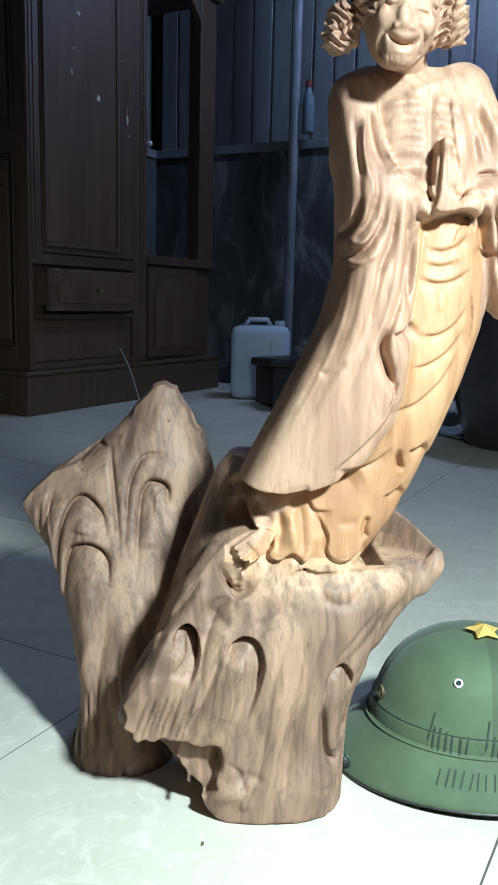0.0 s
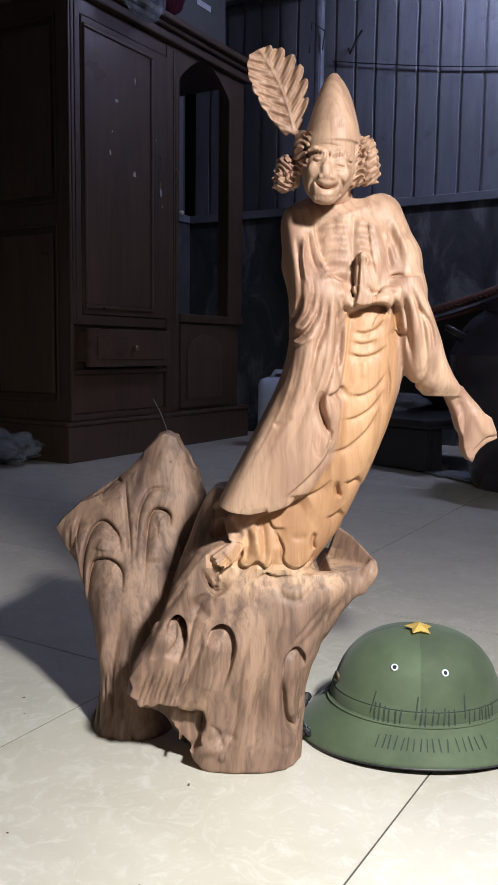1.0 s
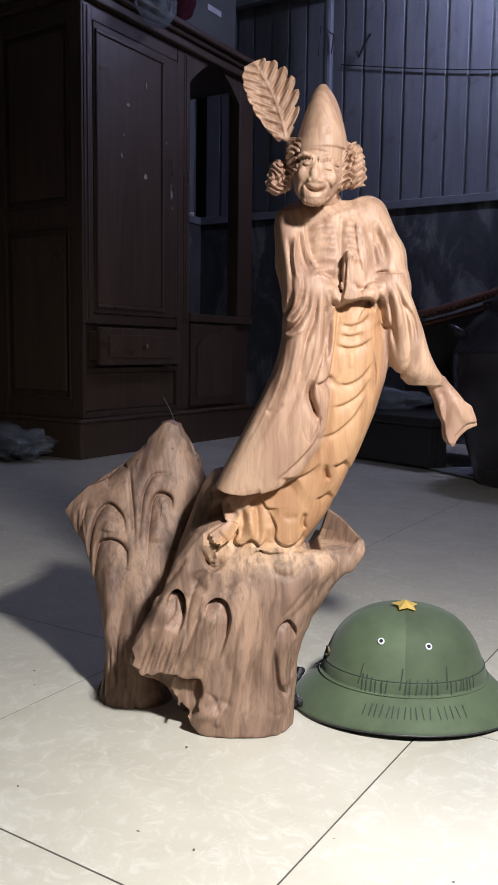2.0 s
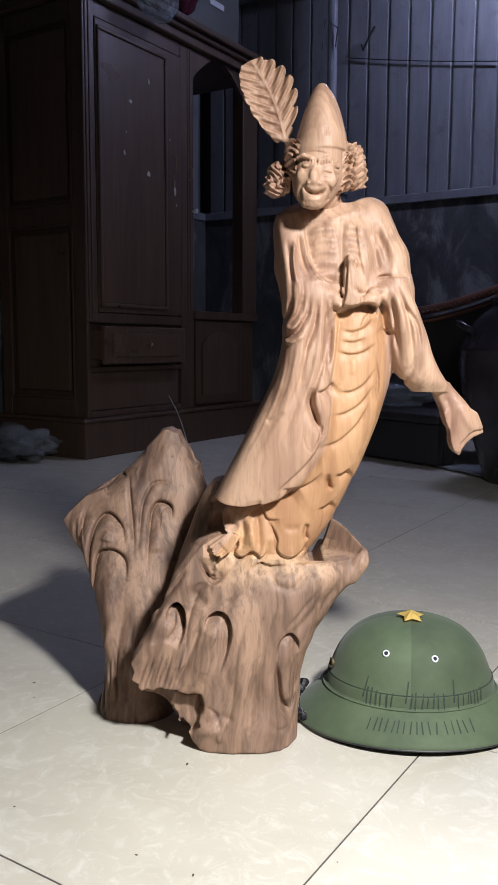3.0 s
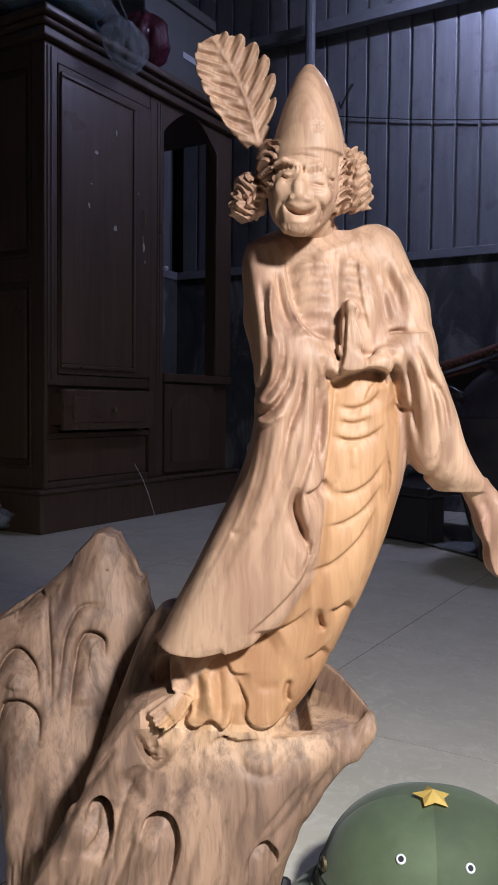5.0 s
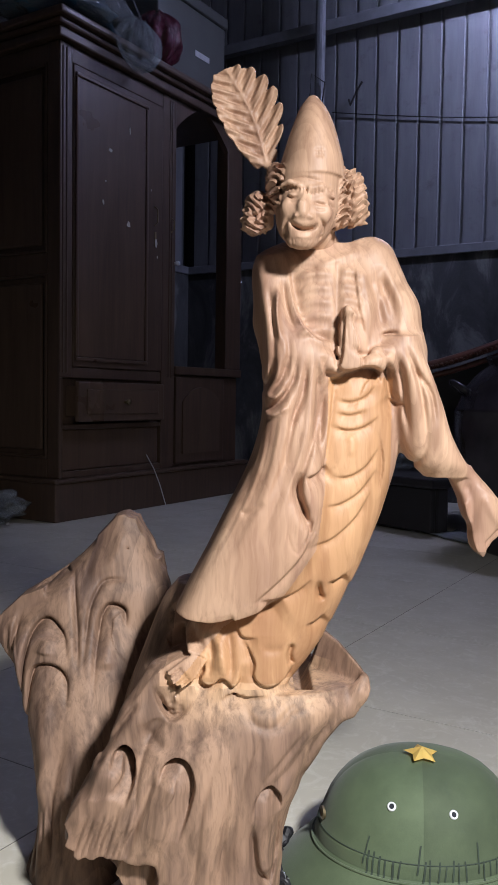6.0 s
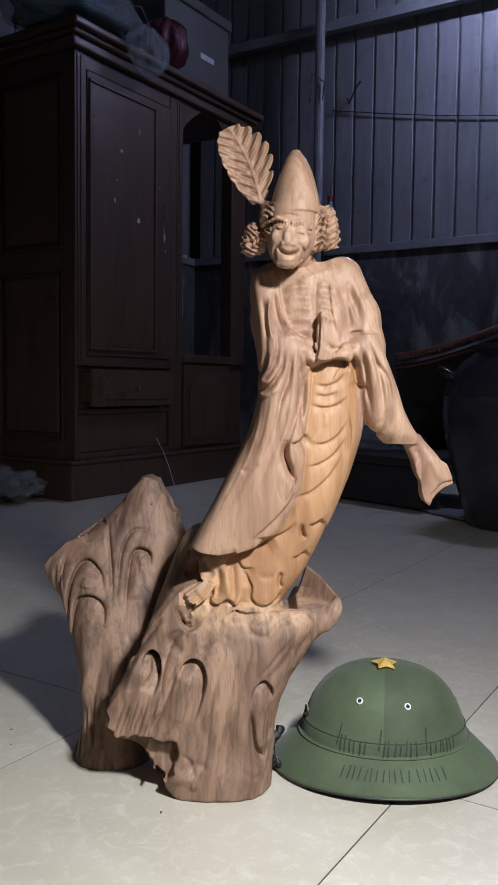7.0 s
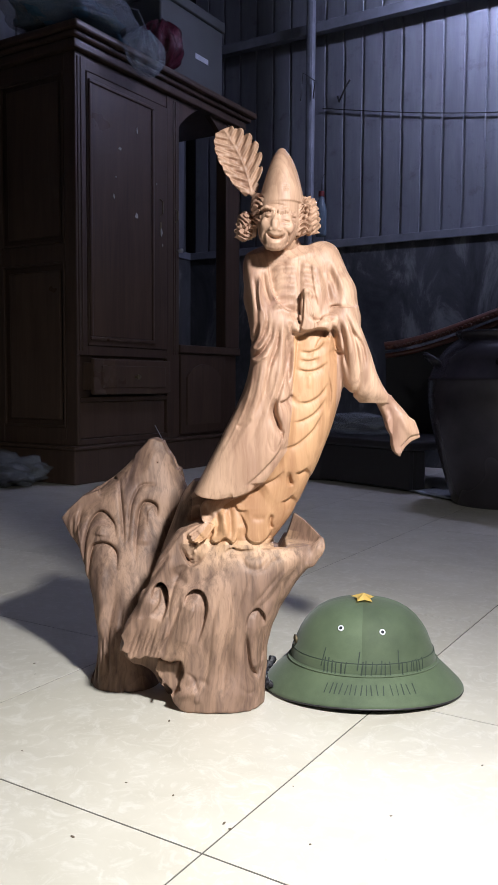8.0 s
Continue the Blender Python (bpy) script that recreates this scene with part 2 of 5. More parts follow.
def cord(points, radius, sides=8, bm=None):
    """A round bar along points, with closed ends."""
    bm = bm or bmesh.new()
    points = [Vector(p) for p in points]
    rings = []
    for i, p in enumerate(points):
        way = (points[min(i + 1, len(points) - 1)] - points[max(i - 1, 0)]).normalized()
        side = way.cross(Vector((0.1, 0.2, 1)) if abs(way.z) < 0.9 else Vector((1, 0.1, 0))).normalized()
        up = side.cross(way)
        r = radius[i] if isinstance(radius, (list, tuple)) else radius
        rings.append([bm.verts.new(p + r * (math.cos(a) * side + math.sin(a) * up)) for a in np.linspace(0, 2 * math.pi, sides, endpoint=False)])
    for a, b in zip(rings, rings[1:]):
        for i in range(sides):
            bm.faces.new((a[i], a[(i + 1) % sides], b[(i + 1) % sides], b[i]))
    bm.faces.new(rings[0][::-1])
    bm.faces.new(rings[-1])
    return bm


def crumple(bm, amount, scale, seed=0):
    for v in bm.verts:
        v.co += amount * Vector(noise.noise_vector(v.co * scale + Vector((seed, 3, 7)))) + 0.4 * amount * Vector(noise.noise_vector(v.co * scale * 3.1))
    return bm


def lump(x, y, z, rx, ry, rz, amount, scale, seed, bm=None):
    bm = bm or bmesh.new()
    made = bmesh.ops.create_icosphere(bm, subdivisions=4, radius=1)["verts"]
    for v in made:
        n = v.co.copy()
        r = 1 + amount * noise.noise(n * scale + Vector((seed, 0, 0))) + 0.5 * amount * abs(noise.noise(n * scale * 2.7 + Vector((0, seed, 0))))
        v.co = Vector((x + rx * n.x * r, y + ry * n.y * r, max(z - rz, z + rz * n.z * r)))
    return bm


def sack(x, y, z, rx, ry, rz, folds, depth, seed, bm=None):
    """A thin bag drawn in at its top: pleats run from the neck over an uneven belly."""
    bm = bm or bmesh.new()
    rng = random.Random(seed)
    shift = [rng.uniform(0, 6.3) for _ in range(4)]
    rings = []
    for i in range(25):
        f = i / 24
        girth = math.sin(math.pi * (0.06 + 0.9 * f)) ** 0.6
        ring = []
        for j in range(96):
            a = 2 * math.pi * j / 96
            pleat = depth * (math.sin(folds * a + shift[0] + 2.5 * math.sin(3 * f + shift[1])) + 0.6 * math.sin((2 * folds + 3) * a + shift[2] + 4 * f))
            lumpy = 0.22 * noise.noise(Vector((2.2 * math.cos(a), 2.2 * math.sin(a), 3 * f + seed)))
            r = girth * (1 + pleat * (0.35 + 0.65 * abs(2 * f - 1)) + lumpy)
            ring.append(bm.verts.new((x + rx * r * math.cos(a), y + ry * r * math.sin(a), z + rz * (1 - 2 * f) + 0.1 * rz * noise.noise(Vector((3 * math.cos(a), 3 * math.sin(a), seed))))))
        rings.append(ring)
    for a, b in zip(rings, rings[1:]):
        for j in range(96):
            bm.faces.new((a[j], b[j], b[(j + 1) % 96], a[(j + 1) % 96]))
    bm.faces.new(rings[0])
    bm.faces.new(rings[-1][::-1])
    return bm


# The room is turned against the way into it: a runs along the far wall, b towards it.
ROOM = pose(-0.043, 0.836, 0, 0, 0, -31.1)


def room(name, bm, mat, label="", category="", kind="structure", smooth=False):
    ob = link(name, bm, mat, None, label, smooth)
    ob.matrix_world = ROOM
    return tagged(ob, label, category, "", kind)


def base(name, m, label, category, group=""):
    """An empty at the foot of a thing, for its parts."""
    ob = new(name)
    ob.empty_display_size = 0.05
    ob.matrix_world = m
    return tagged(ob, label, category, group)


# ---- the room ----
FAR, LEFT, RIGHT, NEAR, TOP, SILL = 3.97, -2.87, 3.2, -3.0, 3.3, 1.33


def ribbed(start, end, depth=0.014, pitch=0.125):
    """A profiled sheet from start to end, standing in the plane y = 0 from SILL to TOP."""
    bm = bmesh.new()
    xs, ys = [], []
    x = start
    while x < end:
        for dx, y in ((0.0, 0.0), (0.1, 0.0), (0.104, depth), (0.116, depth), (0.12, 0.0)):
            xs.append(x + dx)
            ys.append(y)
        x += pitch
    for z in (SILL, TOP):
        for x, y in zip(xs, ys):
            bm.verts.new((x, y, z))
    bm.verts.ensure_lookup_table()
    n = len(xs)
    for i in range(n - 1):
        bm.faces.new((bm.verts[i], bm.verts[i + 1], bm.verts[n + i + 1], bm.verts[n + i]))
    grown = bmesh.ops.solidify(bm, geom=list(bm.faces), thickness=0.002)
    return bm


floor = room("floor", box(LEFT, RIGHT, NEAR, FAR, -0.1, -0.0008), GROUT, "floor of large cream glazed tiles with dark joints", "floor")
room("wall_far", box(LEFT - 0.2, RIGHT + 0.2, FAR, FAR + 0.2, -0.1, SILL), CONCRETE, "low bare concrete wall, stained and patchy", "wall")
room("wall_left", box(LEFT - 0.2, LEFT, NEAR, FAR, -0.1, SILL), CONCRETE, "low bare concrete side wall", "wall")
# the next two walls are out of view and act as reflectors
room("wall_right", box(RIGHT, RIGHT + 0.2, NEAR, FAR, -0.1, TOP), BOUNCE, "unseen pale side wall that bounces fill light", "wall")
room("wall_near", box(LEFT - 0.2, RIGHT + 0.2, NEAR - 0.2, NEAR, -0.1, TOP), BOUNCE, "unseen pale wall behind the camera that bounces fill light", "wall")
room("ceiling", box(LEFT - 0.2, RIGHT + 0.2, NEAR - 0.2, FAR + 0.2, TOP, TOP + 0.1), SHEET, "dark steel sheet roof", "ceiling")
sheet = room("sheet_far", ribbed(LEFT, RIGHT), SHEET, "wall of grey profiled steel sheet above concrete", "wall")
sheet.matrix_world = ROOM @ pose(0, FAR + 0.06, 0)
sheet = room("sheet_left", ribbed(NEAR, FAR), SHEET, "wall of grey profiled steel sheet above concrete", "wall")
sheet.matrix_world = ROOM @ pose(LEFT - 0.06, 0, 0, 0, 0, 90)
room("sheet_back", box(LEFT - 0.2, RIGHT + 0.2, FAR + 0.1, FAR + 0.2, SILL, TOP, 0, box(LEFT - 0.2, LEFT - 0.1, NEAR, FAR + 0.1, SILL, TOP)), BLACK, "dark backing behind the steel sheet", "wall")
room("trim", box(LEFT, RIGHT, FAR - 0.012, FAR + 0.038, SILL - 0.012, SILL + 0.035, 0.003), STEEL, "steel rail along the foot of the sheet wall", "rail")
room("trim", box(LEFT - 0.03, LEFT + 0.012, NEAR, FAR - 0.015, SILL - 0.012, SILL + 0.035, 0.003), STEEL, "steel rail along the foot of the sheet wall", "rail")
room("trim", box(LEFT, RIGHT, FAR - 0.02, FAR + 0.038, 2.62, 2.68, 0.003), STEEL, "steel purlin across the sheet wall", "beam")

# ---- carved root statue ----


class Clay:
    """A block of clay on a grid: forms are pressed together and cut away, then its skin is taken off as a mesh."""

    def __init__(self, lo, hi, step):
        self.lo, self.step = np.array(lo), step
        self.n = np.ceil((np.array(hi) - self.lo) / step).astype(int) + 1
        self.d = np.full(self.n, 0.05, np.float32)
        self.ax = [(self.lo[i] + step * np.arange(self.n[i])).astype(np.float32) for i in range(3)]

    def part(self, lo, hi, pad):
        a = np.clip(np.floor((np.array(lo) - pad - self.lo) / self.step).astype(int), 0, self.n)
        b = np.clip(np.ceil((np.array(hi) + pad - self.lo) / self.step).astype(int) + 1, 0, self.n)
        s = tuple(slice(i, j) for i, j in zip(a, b))
        x, y, z = (self.ax[i][s[i]] for i in range(3))
        return s, x[:, None, None], y[None, :, None], z[None, None, :]

    def join(self, s, e, k):
        d = self.d[s]
        h = np.maximum(k - np.abs(d - e), 0) / k
        self.d[s] = np.minimum(d, e) - h * h * k * 0.25

    def carve(self, s, e, k):
        d = self.d[s]
        h = np.maximum(k - np.abs(d + e), 0) / k
        self.d[s] = np.maximum(d, -e) + h * h * k * 0.25

    def blob(self, centre, radii, turn=(0, 0, 0), k=0.01, cut=False):
        r = max(radii)
        s, x, y, z = self.part([c - r for c in centre], [c + r for c in centre], k + 0.006)
        m = np.array(Euler([radians(a) for a in turn]).to_matrix().transposed())
        p = [x - centre[0], y - centre[1], z - centre[2]]
        q = [sum(m[i][j] * p[j] for j in range(3)) / radii[i] for i in range(3)]
        n = np.sqrt(q[0] ** 2 + q[1] ** 2 + q[2] ** 2)
        e = (n - 1) * min(radii)
        (self.carve if cut else self.join)(s, e.astype(np.float32), k)

    def tube(self, points, k=0.01, flat=1.0, cut=False):
        """A run of rounded cones through (x, y, z, radius); flat squeezes it along y."""
        for p, q in zip(points, points[1:]):
            r = max(p[3], q[3])
            s, x, y, z = self.part([min(p[i], q[i]) - r for i in range(3)], [max(p[i], q[i]) + r for i in range(3)], k + 0.006)
            v = np.array(q[:3]) - p[:3]
            v[1] /= flat
            o = [x - p[0], (y - p[1]) / flat, z - p[2]]
            t = np.clip((o[0] * v[0] + o[1] * v[1] + o[2] * v[2]) / max(v @ v, 1e-9), 0, 1)
            e = np.sqrt((o[0] - t * v[0]) ** 2 + (o[1] - t * v[1]) ** 2 + (o[2] - t * v[2]) ** 2) - (p[3] + t * (q[3] - p[3]))
            (self.carve if cut else self.join)(s, (e * min(1, flat)).astype(np.float32), k)

    def loft(self, rows, k=0.01, power=2.0, cut=False):
        """A stack of rounded sections: height, middle x and y, half width and half depth."""
        rows = np.array(sorted(rows))
        lo = (rows[:, 1:3] - rows[:, 3:5]).min(0)
        hi = (rows[:, 1:3] + rows[:, 3:5]).max(0)
        s, x, y, z = self.part((*lo, rows[0, 0]), (*hi, rows[-1, 0]), k + 0.006)
        zz = z[0, 0]
        wide = max(1, int(round(0.007 / self.step)))
        bell = np.exp(-((np.arange(-2 * wide, 2 * wide + 1) / wide) ** 2))
        fill = np.concatenate([zz[0] + self.step * np.arange(-2 * wide, 0), zz, zz[-1] + self.step * np.arange(1, 2 * wide + 1)])
        cx, cy, rx, ry = (np.convolve(np.interp(fill, rows[:, 0], rows[:, i]), bell / bell.sum(), "valid")[None, None, :] for i in range(1, 5))
        n = (np.abs((x - cx) / rx) ** power + np.abs((y - cy) / ry) ** power) ** (1 / power)
        e = (n - 1) * np.minimum(rx, ry)
        e = np.maximum(e, np.maximum(rows[0, 0] - z, z - rows[-1, 0]))
        (self.carve if cut else self.join)(s, e.astype(np.float32), k)

    def stroke(self, points, reach, y0, y1):
        """Distance to a smooth line drawn over x and z, on which side (above: plus) and how far along it."""
        p = np.array(points, float).reshape(-1, 2)
        p = np.concatenate([[2 * p[0] - p[1]], p, [2 * p[-1] - p[-2]]])
        t = np.linspace(0, 1, 7)[:-1, None]
        line = [0.5 * (2 * b + (c - a) * t + (2 * a - 5 * b + 4 * c - d) * t**2 + (3 * b - a - 3 * c + d) * t**3) for a, b, c, d in zip(p, p[1:], p[2:], p[3:])]
        line = np.concatenate(line + [p[-2:-1]])
        s, x, y, z = self.part((*line.min(0)[:1], y0, line[:, 1].min()), (*line.max(0)[:1], y1, line[:, 1].max()), reach)
        s = (s[0], slice(*np.searchsorted(self.ax[1], (y0, y1))), s[2])
        x, z = x[:, 0, :], z[0]
        best, side, along = np.full((x.shape[0], z.shape[1]), 9.0), np.zeros((x.shape[0], z.shape[1])), np.zeros((x.shape[0], z.shape[1]))
        for n, (a, b) in enumerate(zip(line, line[1:])):
            v = b - a
            u = np.clip(((x - a[0]) * v[0] + (z - a[1]) * v[1]) / max(v @ v, 1e-12), 0, 1)
            far = np.hypot(x - a[0] - u * v[0], z - a[1] - u * v[1])
            near = far < best
            best = np.where(near, far, best)
            side = np.where(near, np.sign(v[0] * (z - a[1]) - v[1] * (x - a[0])), side)
            along = np.where(near, (n + u) / (len(line) - 1), along)
        return s, best, side, along

    def outline(self, corners, y0, y1, pad):
        """Distance to a cornered outline over x and z (inside: minus)."""
        p = np.array(corners, float).reshape(-1, 2)
        s, x, y, z = self.part((p[:, 0].min(), y0, p[:, 1].min()), (p[:, 0].max(), y1, p[:, 1].max()), pad)
        x, z = x[:, 0, :], z[0]
        far, inside = np.full((x.shape[0], z.shape[1]), 9.0), np.zeros((x.shape[0], z.shape[1]), bool)
        for a, b in zip(p, np.roll(p, -1, 0)):
            v = b - a
            u = np.clip(((x - a[0]) * v[0] + (z - a[1]) * v[1]) / max(v @ v, 1e-12), 0, 1)
            far = np.minimum(far, np.hypot(x - a[0] - u * v[0], z - a[1] - u * v[1]))
            if a[1] != b[1]:
                inside ^= ((a[1] > z) != (b[1] > z)) & (x < a[0] + v[0] * (z - a[1]) / v[1])
        return s, y, (far * np.where(inside, -1, 1))[:, None, :]

    def slab(self, corners, y0, y1, k=0.004, cut=False):
        """A cornered plate between two depths, added or cut away."""
        s, y, e = self.outline(corners, y0, y1, k + 0.006)
        e = np.maximum(e, np.abs(y - (y0 + y1) / 2) - (y1 - y0) / 2)
        (self.carve if cut else self.join)(s, e.astype(np.float32), k)

    def plate(self, corners, at, sx, sz, thick, k=0.004):
        """A thin cornered plate through the place at, sloping by sx and sz."""
        p = np.array(corners, float).reshape(-1, 2)
        reach = at[1] + sx * (p[:, 0] - at[0]) + sz * (p[:, 1] - at[2])
        s, y, e = self.outline(corners, reach.min() - thick, reach.max() + thick, k + 0.006)
        x, z = self.ax[0][s[0]][:, None, None], self.ax[2][s[2]][None, None, :]
        flat = (np.abs(y - at[1] - sx * (x - at[0]) - sz * (z - at[2])) - thick) / math.sqrt(1 + sx * sx + sz * sz)
        self.join(s, np.maximum(e, flat).astype(np.float32), k)

    def groove(self, points, width=0.002, depth=0.003, y0=1.0, y1=1.3, ends=5.0):
        """A line pressed in (or, with a depth below nought, raised)."""
        s, far, _, t = self.stroke(points, width * 3, y0, y1)
        far = np.hypot(far, 1.1 * self.step)
        shape = np.exp(-((far / width) ** 2)) if depth < 0 else 0.4 * np.exp(-((far / width) ** 2)) + 0.6 * np.exp(-1.3 * far / width)
        if depth > 0:
            shape = shape / (0.4 * np.exp(-((1.1 * self.step / width) ** 2)) + 0.6 * np.exp(-1.43 * self.step / width))
        e = depth * shape * np.clip(ends * np.minimum(t, 1 - t) + 0.1, 0, 1)
        self.d[s] += e[:, None, :].astype(np.float32)

    def hem(self, points, depth=0.005, fade=0.012, y0=1.0, y1=1.3, below=True, ends=5.0):
        """An edge of cloth: what lies under the line sinks, most at the line itself."""
        s, far, side, t = self.stroke(points, fade * 4, y0, y1)
        far = far * side * (-1 if below else 1)
        edge = np.clip(far / (2.4 * self.step) + 0.5, 0, 1)
        e = depth * np.exp(-np.maximum(far, 0) / fade) * edge * edge * (3 - 2 * edge)
        e *= np.clip(ends * np.minimum(t, 1 - t) + 0.05, 0, 1)
        self.d[s] += e[:, None, :].astype(np.float32)

    def drape(self, left, right, count, width=0.003, depth=0.0025, y0=1.0, y1=1.3, seed=1):
        """Folds that run between two lines of the same number of points."""
        rng = random.Random(seed)
        left, right = np.array(left).reshape(-1, 2), np.array(right).reshape(-1, 2)
        for n in range(count):
            f = (n + 0.5 + rng.uniform(-0.3, 0.3)) / count
            a, b = sorted((rng.uniform(0, 0.35), rng.uniform(0.6, 1)))
            run = left + (right - left) * (f + np.array([[rng.uniform(-0.3, 0.3) / count] for _ in left]))
            at = np.linspace(0, 1, len(run))
            want = np.linspace(a, b, max(3, len(run)))
            run = np.stack([np.interp(want, at, run[:, i]) for i in (0, 1)], 1)
            self.groove(run, width * rng.uniform(0.6, 1.4), depth * rng.choice((1, 1, -0.8)) * rng.uniform(0.5, 1.2), y0, y1, 3)

    def ripple(self, lo, hi, height, fx, fz, lean=0.0, warp=1.0):
        """Uneven ridges along the grain."""
        s, x, y, z = self.part(lo, hi, 0)
        u = x + lean * z + 0.35 * y
        e = np.sin(fx * u + warp * 2.2 * np.sin(fz * z + 9 * y) + 3 * np.sin(19 * x + 7 * z))
        e = e + 0.6 * np.sin(2.3 * fx * u + 4 + warp * 3 * np.sin(0.6 * fz * z + 2)) + 0.5 * np.sin(fz * 1.7 * z + 2.5 * np.sin(31 * x + 12 * y))
        self.d[s] += (height * e).astype(np.float32)

    def skin(self):
        """The surface as points and four-cornered faces, one point in each cell that it passes through."""
        d = self.d
        inside = d < 0
        count = np.zeros(self.n - 1, np.int8)
        for i in (0, 1):
            for j in (0, 1):
                for k in (0, 1):
                    count += inside[i : i + self.n[0] - 1, j : j + self.n[1] - 1, k : k + self.n[2] - 1]
        cells = np.argwhere((count > 0) & (count < 8))
        index = np.full(self.n - 1, -1, np.int32)
        index[tuple(cells.T)] = np.arange(len(cells))
        total, weight = np.zeros((len(cells), 3)), np.zeros(len(cells))
        corners = [(i, j, k) for i in (0, 1) for j in (0, 1) for k in (0, 1)]
        value = {c: d[tuple((cells + c).T)] for c in corners}
        for a in corners:
            for axis in range(3):
                if a[axis]:
                    continue
                b = tuple(1 if n == axis else a[n] for n in range(3))
                va, vb = value[a], value[b]
                hit = (va < 0) != (vb < 0)
                t = np.where(hit, va / np.where(hit, va - vb, 1), 0)
                place = np.array(a, float)[None] + t[:, None] * (np.array(b) - np.array(a))[None]
                total += np.where(hit[:, None], place, 0)
                weight += hit
        verts = self.lo + self.step * (cells + total / weight[:, None])
        faces = []
        for axis in range(3):
            a0 = [slice(None)] * 3
            a1 = [slice(None)] * 3
            a0[axis], a1[axis] = slice(0, -1), slice(1, None)
            p, q = inside[tuple(a0)], inside[tuple(a1)]
            u, v = (axis + 1) % 3, (axis + 2) % 3
            edges = np.argwhere(p != q)
            edges = edges[(edges[:, u] > 0) & (edges[:, v] > 0) & (edges[:, u] < self.n[u] - 1) & (edges[:, v] < self.n[v] - 1)]
            out = p[tuple(edges.T)]
            ring = []
            for du, dv in ((-1, -1), (0, -1), (0, 0), (-1, 0)):
                c = edges.copy()
                c[:, u] += du
                c[:, v] += dv
                ring.append(index[tuple(c.T)])
            ring = np.stack(ring, 1)
            ring[~out] = ring[~out][:, ::-1]
            faces.append(ring)
        faces = np.concatenate(faces)
        # soften the grid's steps
        pairs = np.concatenate([faces[:, (i, (i + 1) % 4)] for i in range(4)])
        for pull in (0.45, 0.3, -0.3):
            total, weight = np.zeros_like(verts), np.zeros(len(verts))
            for n in range(3):
                total[:, n] = np.bincount(pairs[:, 0], verts[pairs[:, 1], n], len(verts)) + np.bincount(pairs[:, 1], verts[pairs[:, 0], n], len(verts))
            weight = np.bincount(pairs.ravel(), minlength=len(verts))
            verts = verts + pull * (total / np.maximum(weight, 1)[:, None] - verts)
        return verts, faces


STEP = 0.0014
clay = Clay((-0.345, 1.14, -0.006), (0.28, 1.53, 0.72), STEP)
# trunk, with its rim that opens to a bowl
clay.loft([(0.247, -0.003, 1.306, 0.109, 0.074), (0.233, -0.005, 1.299, 0.114, 0.081), (0.213, -0.017, 1.293, 0.115, 0.082), (0.192, -0.034, 1.288, 0.113, 0.083), (0.156, -0.054, 1.285, 0.111, 0.085), (0.121, -0.071, 1.280, 0.110, 0.080), (0.085, -0.081, 1.278, 0.112, 0.073), (0.059, -0.082, 1.279, 0.113, 0.071), (0.031, -0.062, 1.271, 0.090, 0.068), (-0.002, -0.050, 1.270, 0.077, 0.068), (-0.031, -0.045, 1.270, 0.070, 0.066)], 0.01, 2.6)
clay.plate((0.073, 0.287, 0.091, 0.278, 0.103, 0.268, 0.113, 0.259, 0.118, 0.246, 0.112, 0.232, 0.099, 0.217, 0.074, 0.209, 0.048, 0.216, 0.059, 0.244, 0.066, 0.264), (0.080, 1.310, 0.252), -1.1, 0.5, 0.008)
clay.tube([(0.095, 1.258, 0.224, 0.009), (0.107, 1.258, 0.242, 0.006), (0.112, 1.262, 0.254, 0.004)], 0.01)
# gap between the skirt and the rim's free plate
clay.slab((0.036, 0.232, 0.044, 0.254, 0.054, 0.273, 0.064, 0.296, 0.074, 0.291, 0.066, 0.266, 0.058, 0.245, 0.049, 0.228), 1.25, 1.5, 0.002, True)
# hollow under the trunk's lower lip
clay.loft([(-0.012, -0.171, 1.212, 0.057, 0.062), (0.024, -0.166, 1.210, 0.045, 0.060), (0.051, -0.166, 1.217, 0.024, 0.047), (0.071, -0.162, 1.220, 0.012, 0.030)], 0.004, 2.4, cut=True)
# worn lower edge
for x, y, r in ((-0.108, 1.216, 0.02), (-0.073, 1.199, 0.014), (-0.038, 1.2, 0.02), (-0.006, 1.203, 0.012), (0.022, 1.232, 0.02)):
    clay.blob((x, y, -0.003), (r, 0.016, 0.0045), k=0.004, cut=True)
# side root, which leans away
clay.loft([(-0.039, -0.198, 1.353, 0.066, 0.068), (-0.013, -0.203, 1.357, 0.063, 0.073), (0.020, -0.205, 1.360, 0.055, 0.070), (0.075, -0.211, 1.370, 0.043, 0.060), (0.131, -0.210, 1.380, 0.053, 0.050), (0.185, -0.214, 1.400, 0.072, 0.050), (0.225, -0.216, 1.418, 0.089, 0.054), (0.245, -0.218, 1.428, 0.099, 0.055), (0.263, -0.221, 1.438, 0.106, 0.052), (0.292, -0.201, 1.442, 0.095, 0.047), (0.311, -0.191, 1.445, 0.082, 0.045), (0.328, -0.181, 1.453, 0.063, 0.043), (0.346, -0.175, 1.455, 0.047, 0.040), (0.376, -0.169, 1.460, 0.026, 0.035), (0.395, -0.171, 1.460, 0.007, 0.020)], 0.008, 2.3)
clay.slab((-0.199, 0.370, -0.177, 0.392, -0.168, 0.396, -0.164, 0.393, -0.153, 0.393, -0.148, 0.375, -0.135, 0.360, -0.132, 0.347, -0.122, 0.344, -0.121, 0.327, -0.179, 0.326), 1.436, 1.482, 0.012)
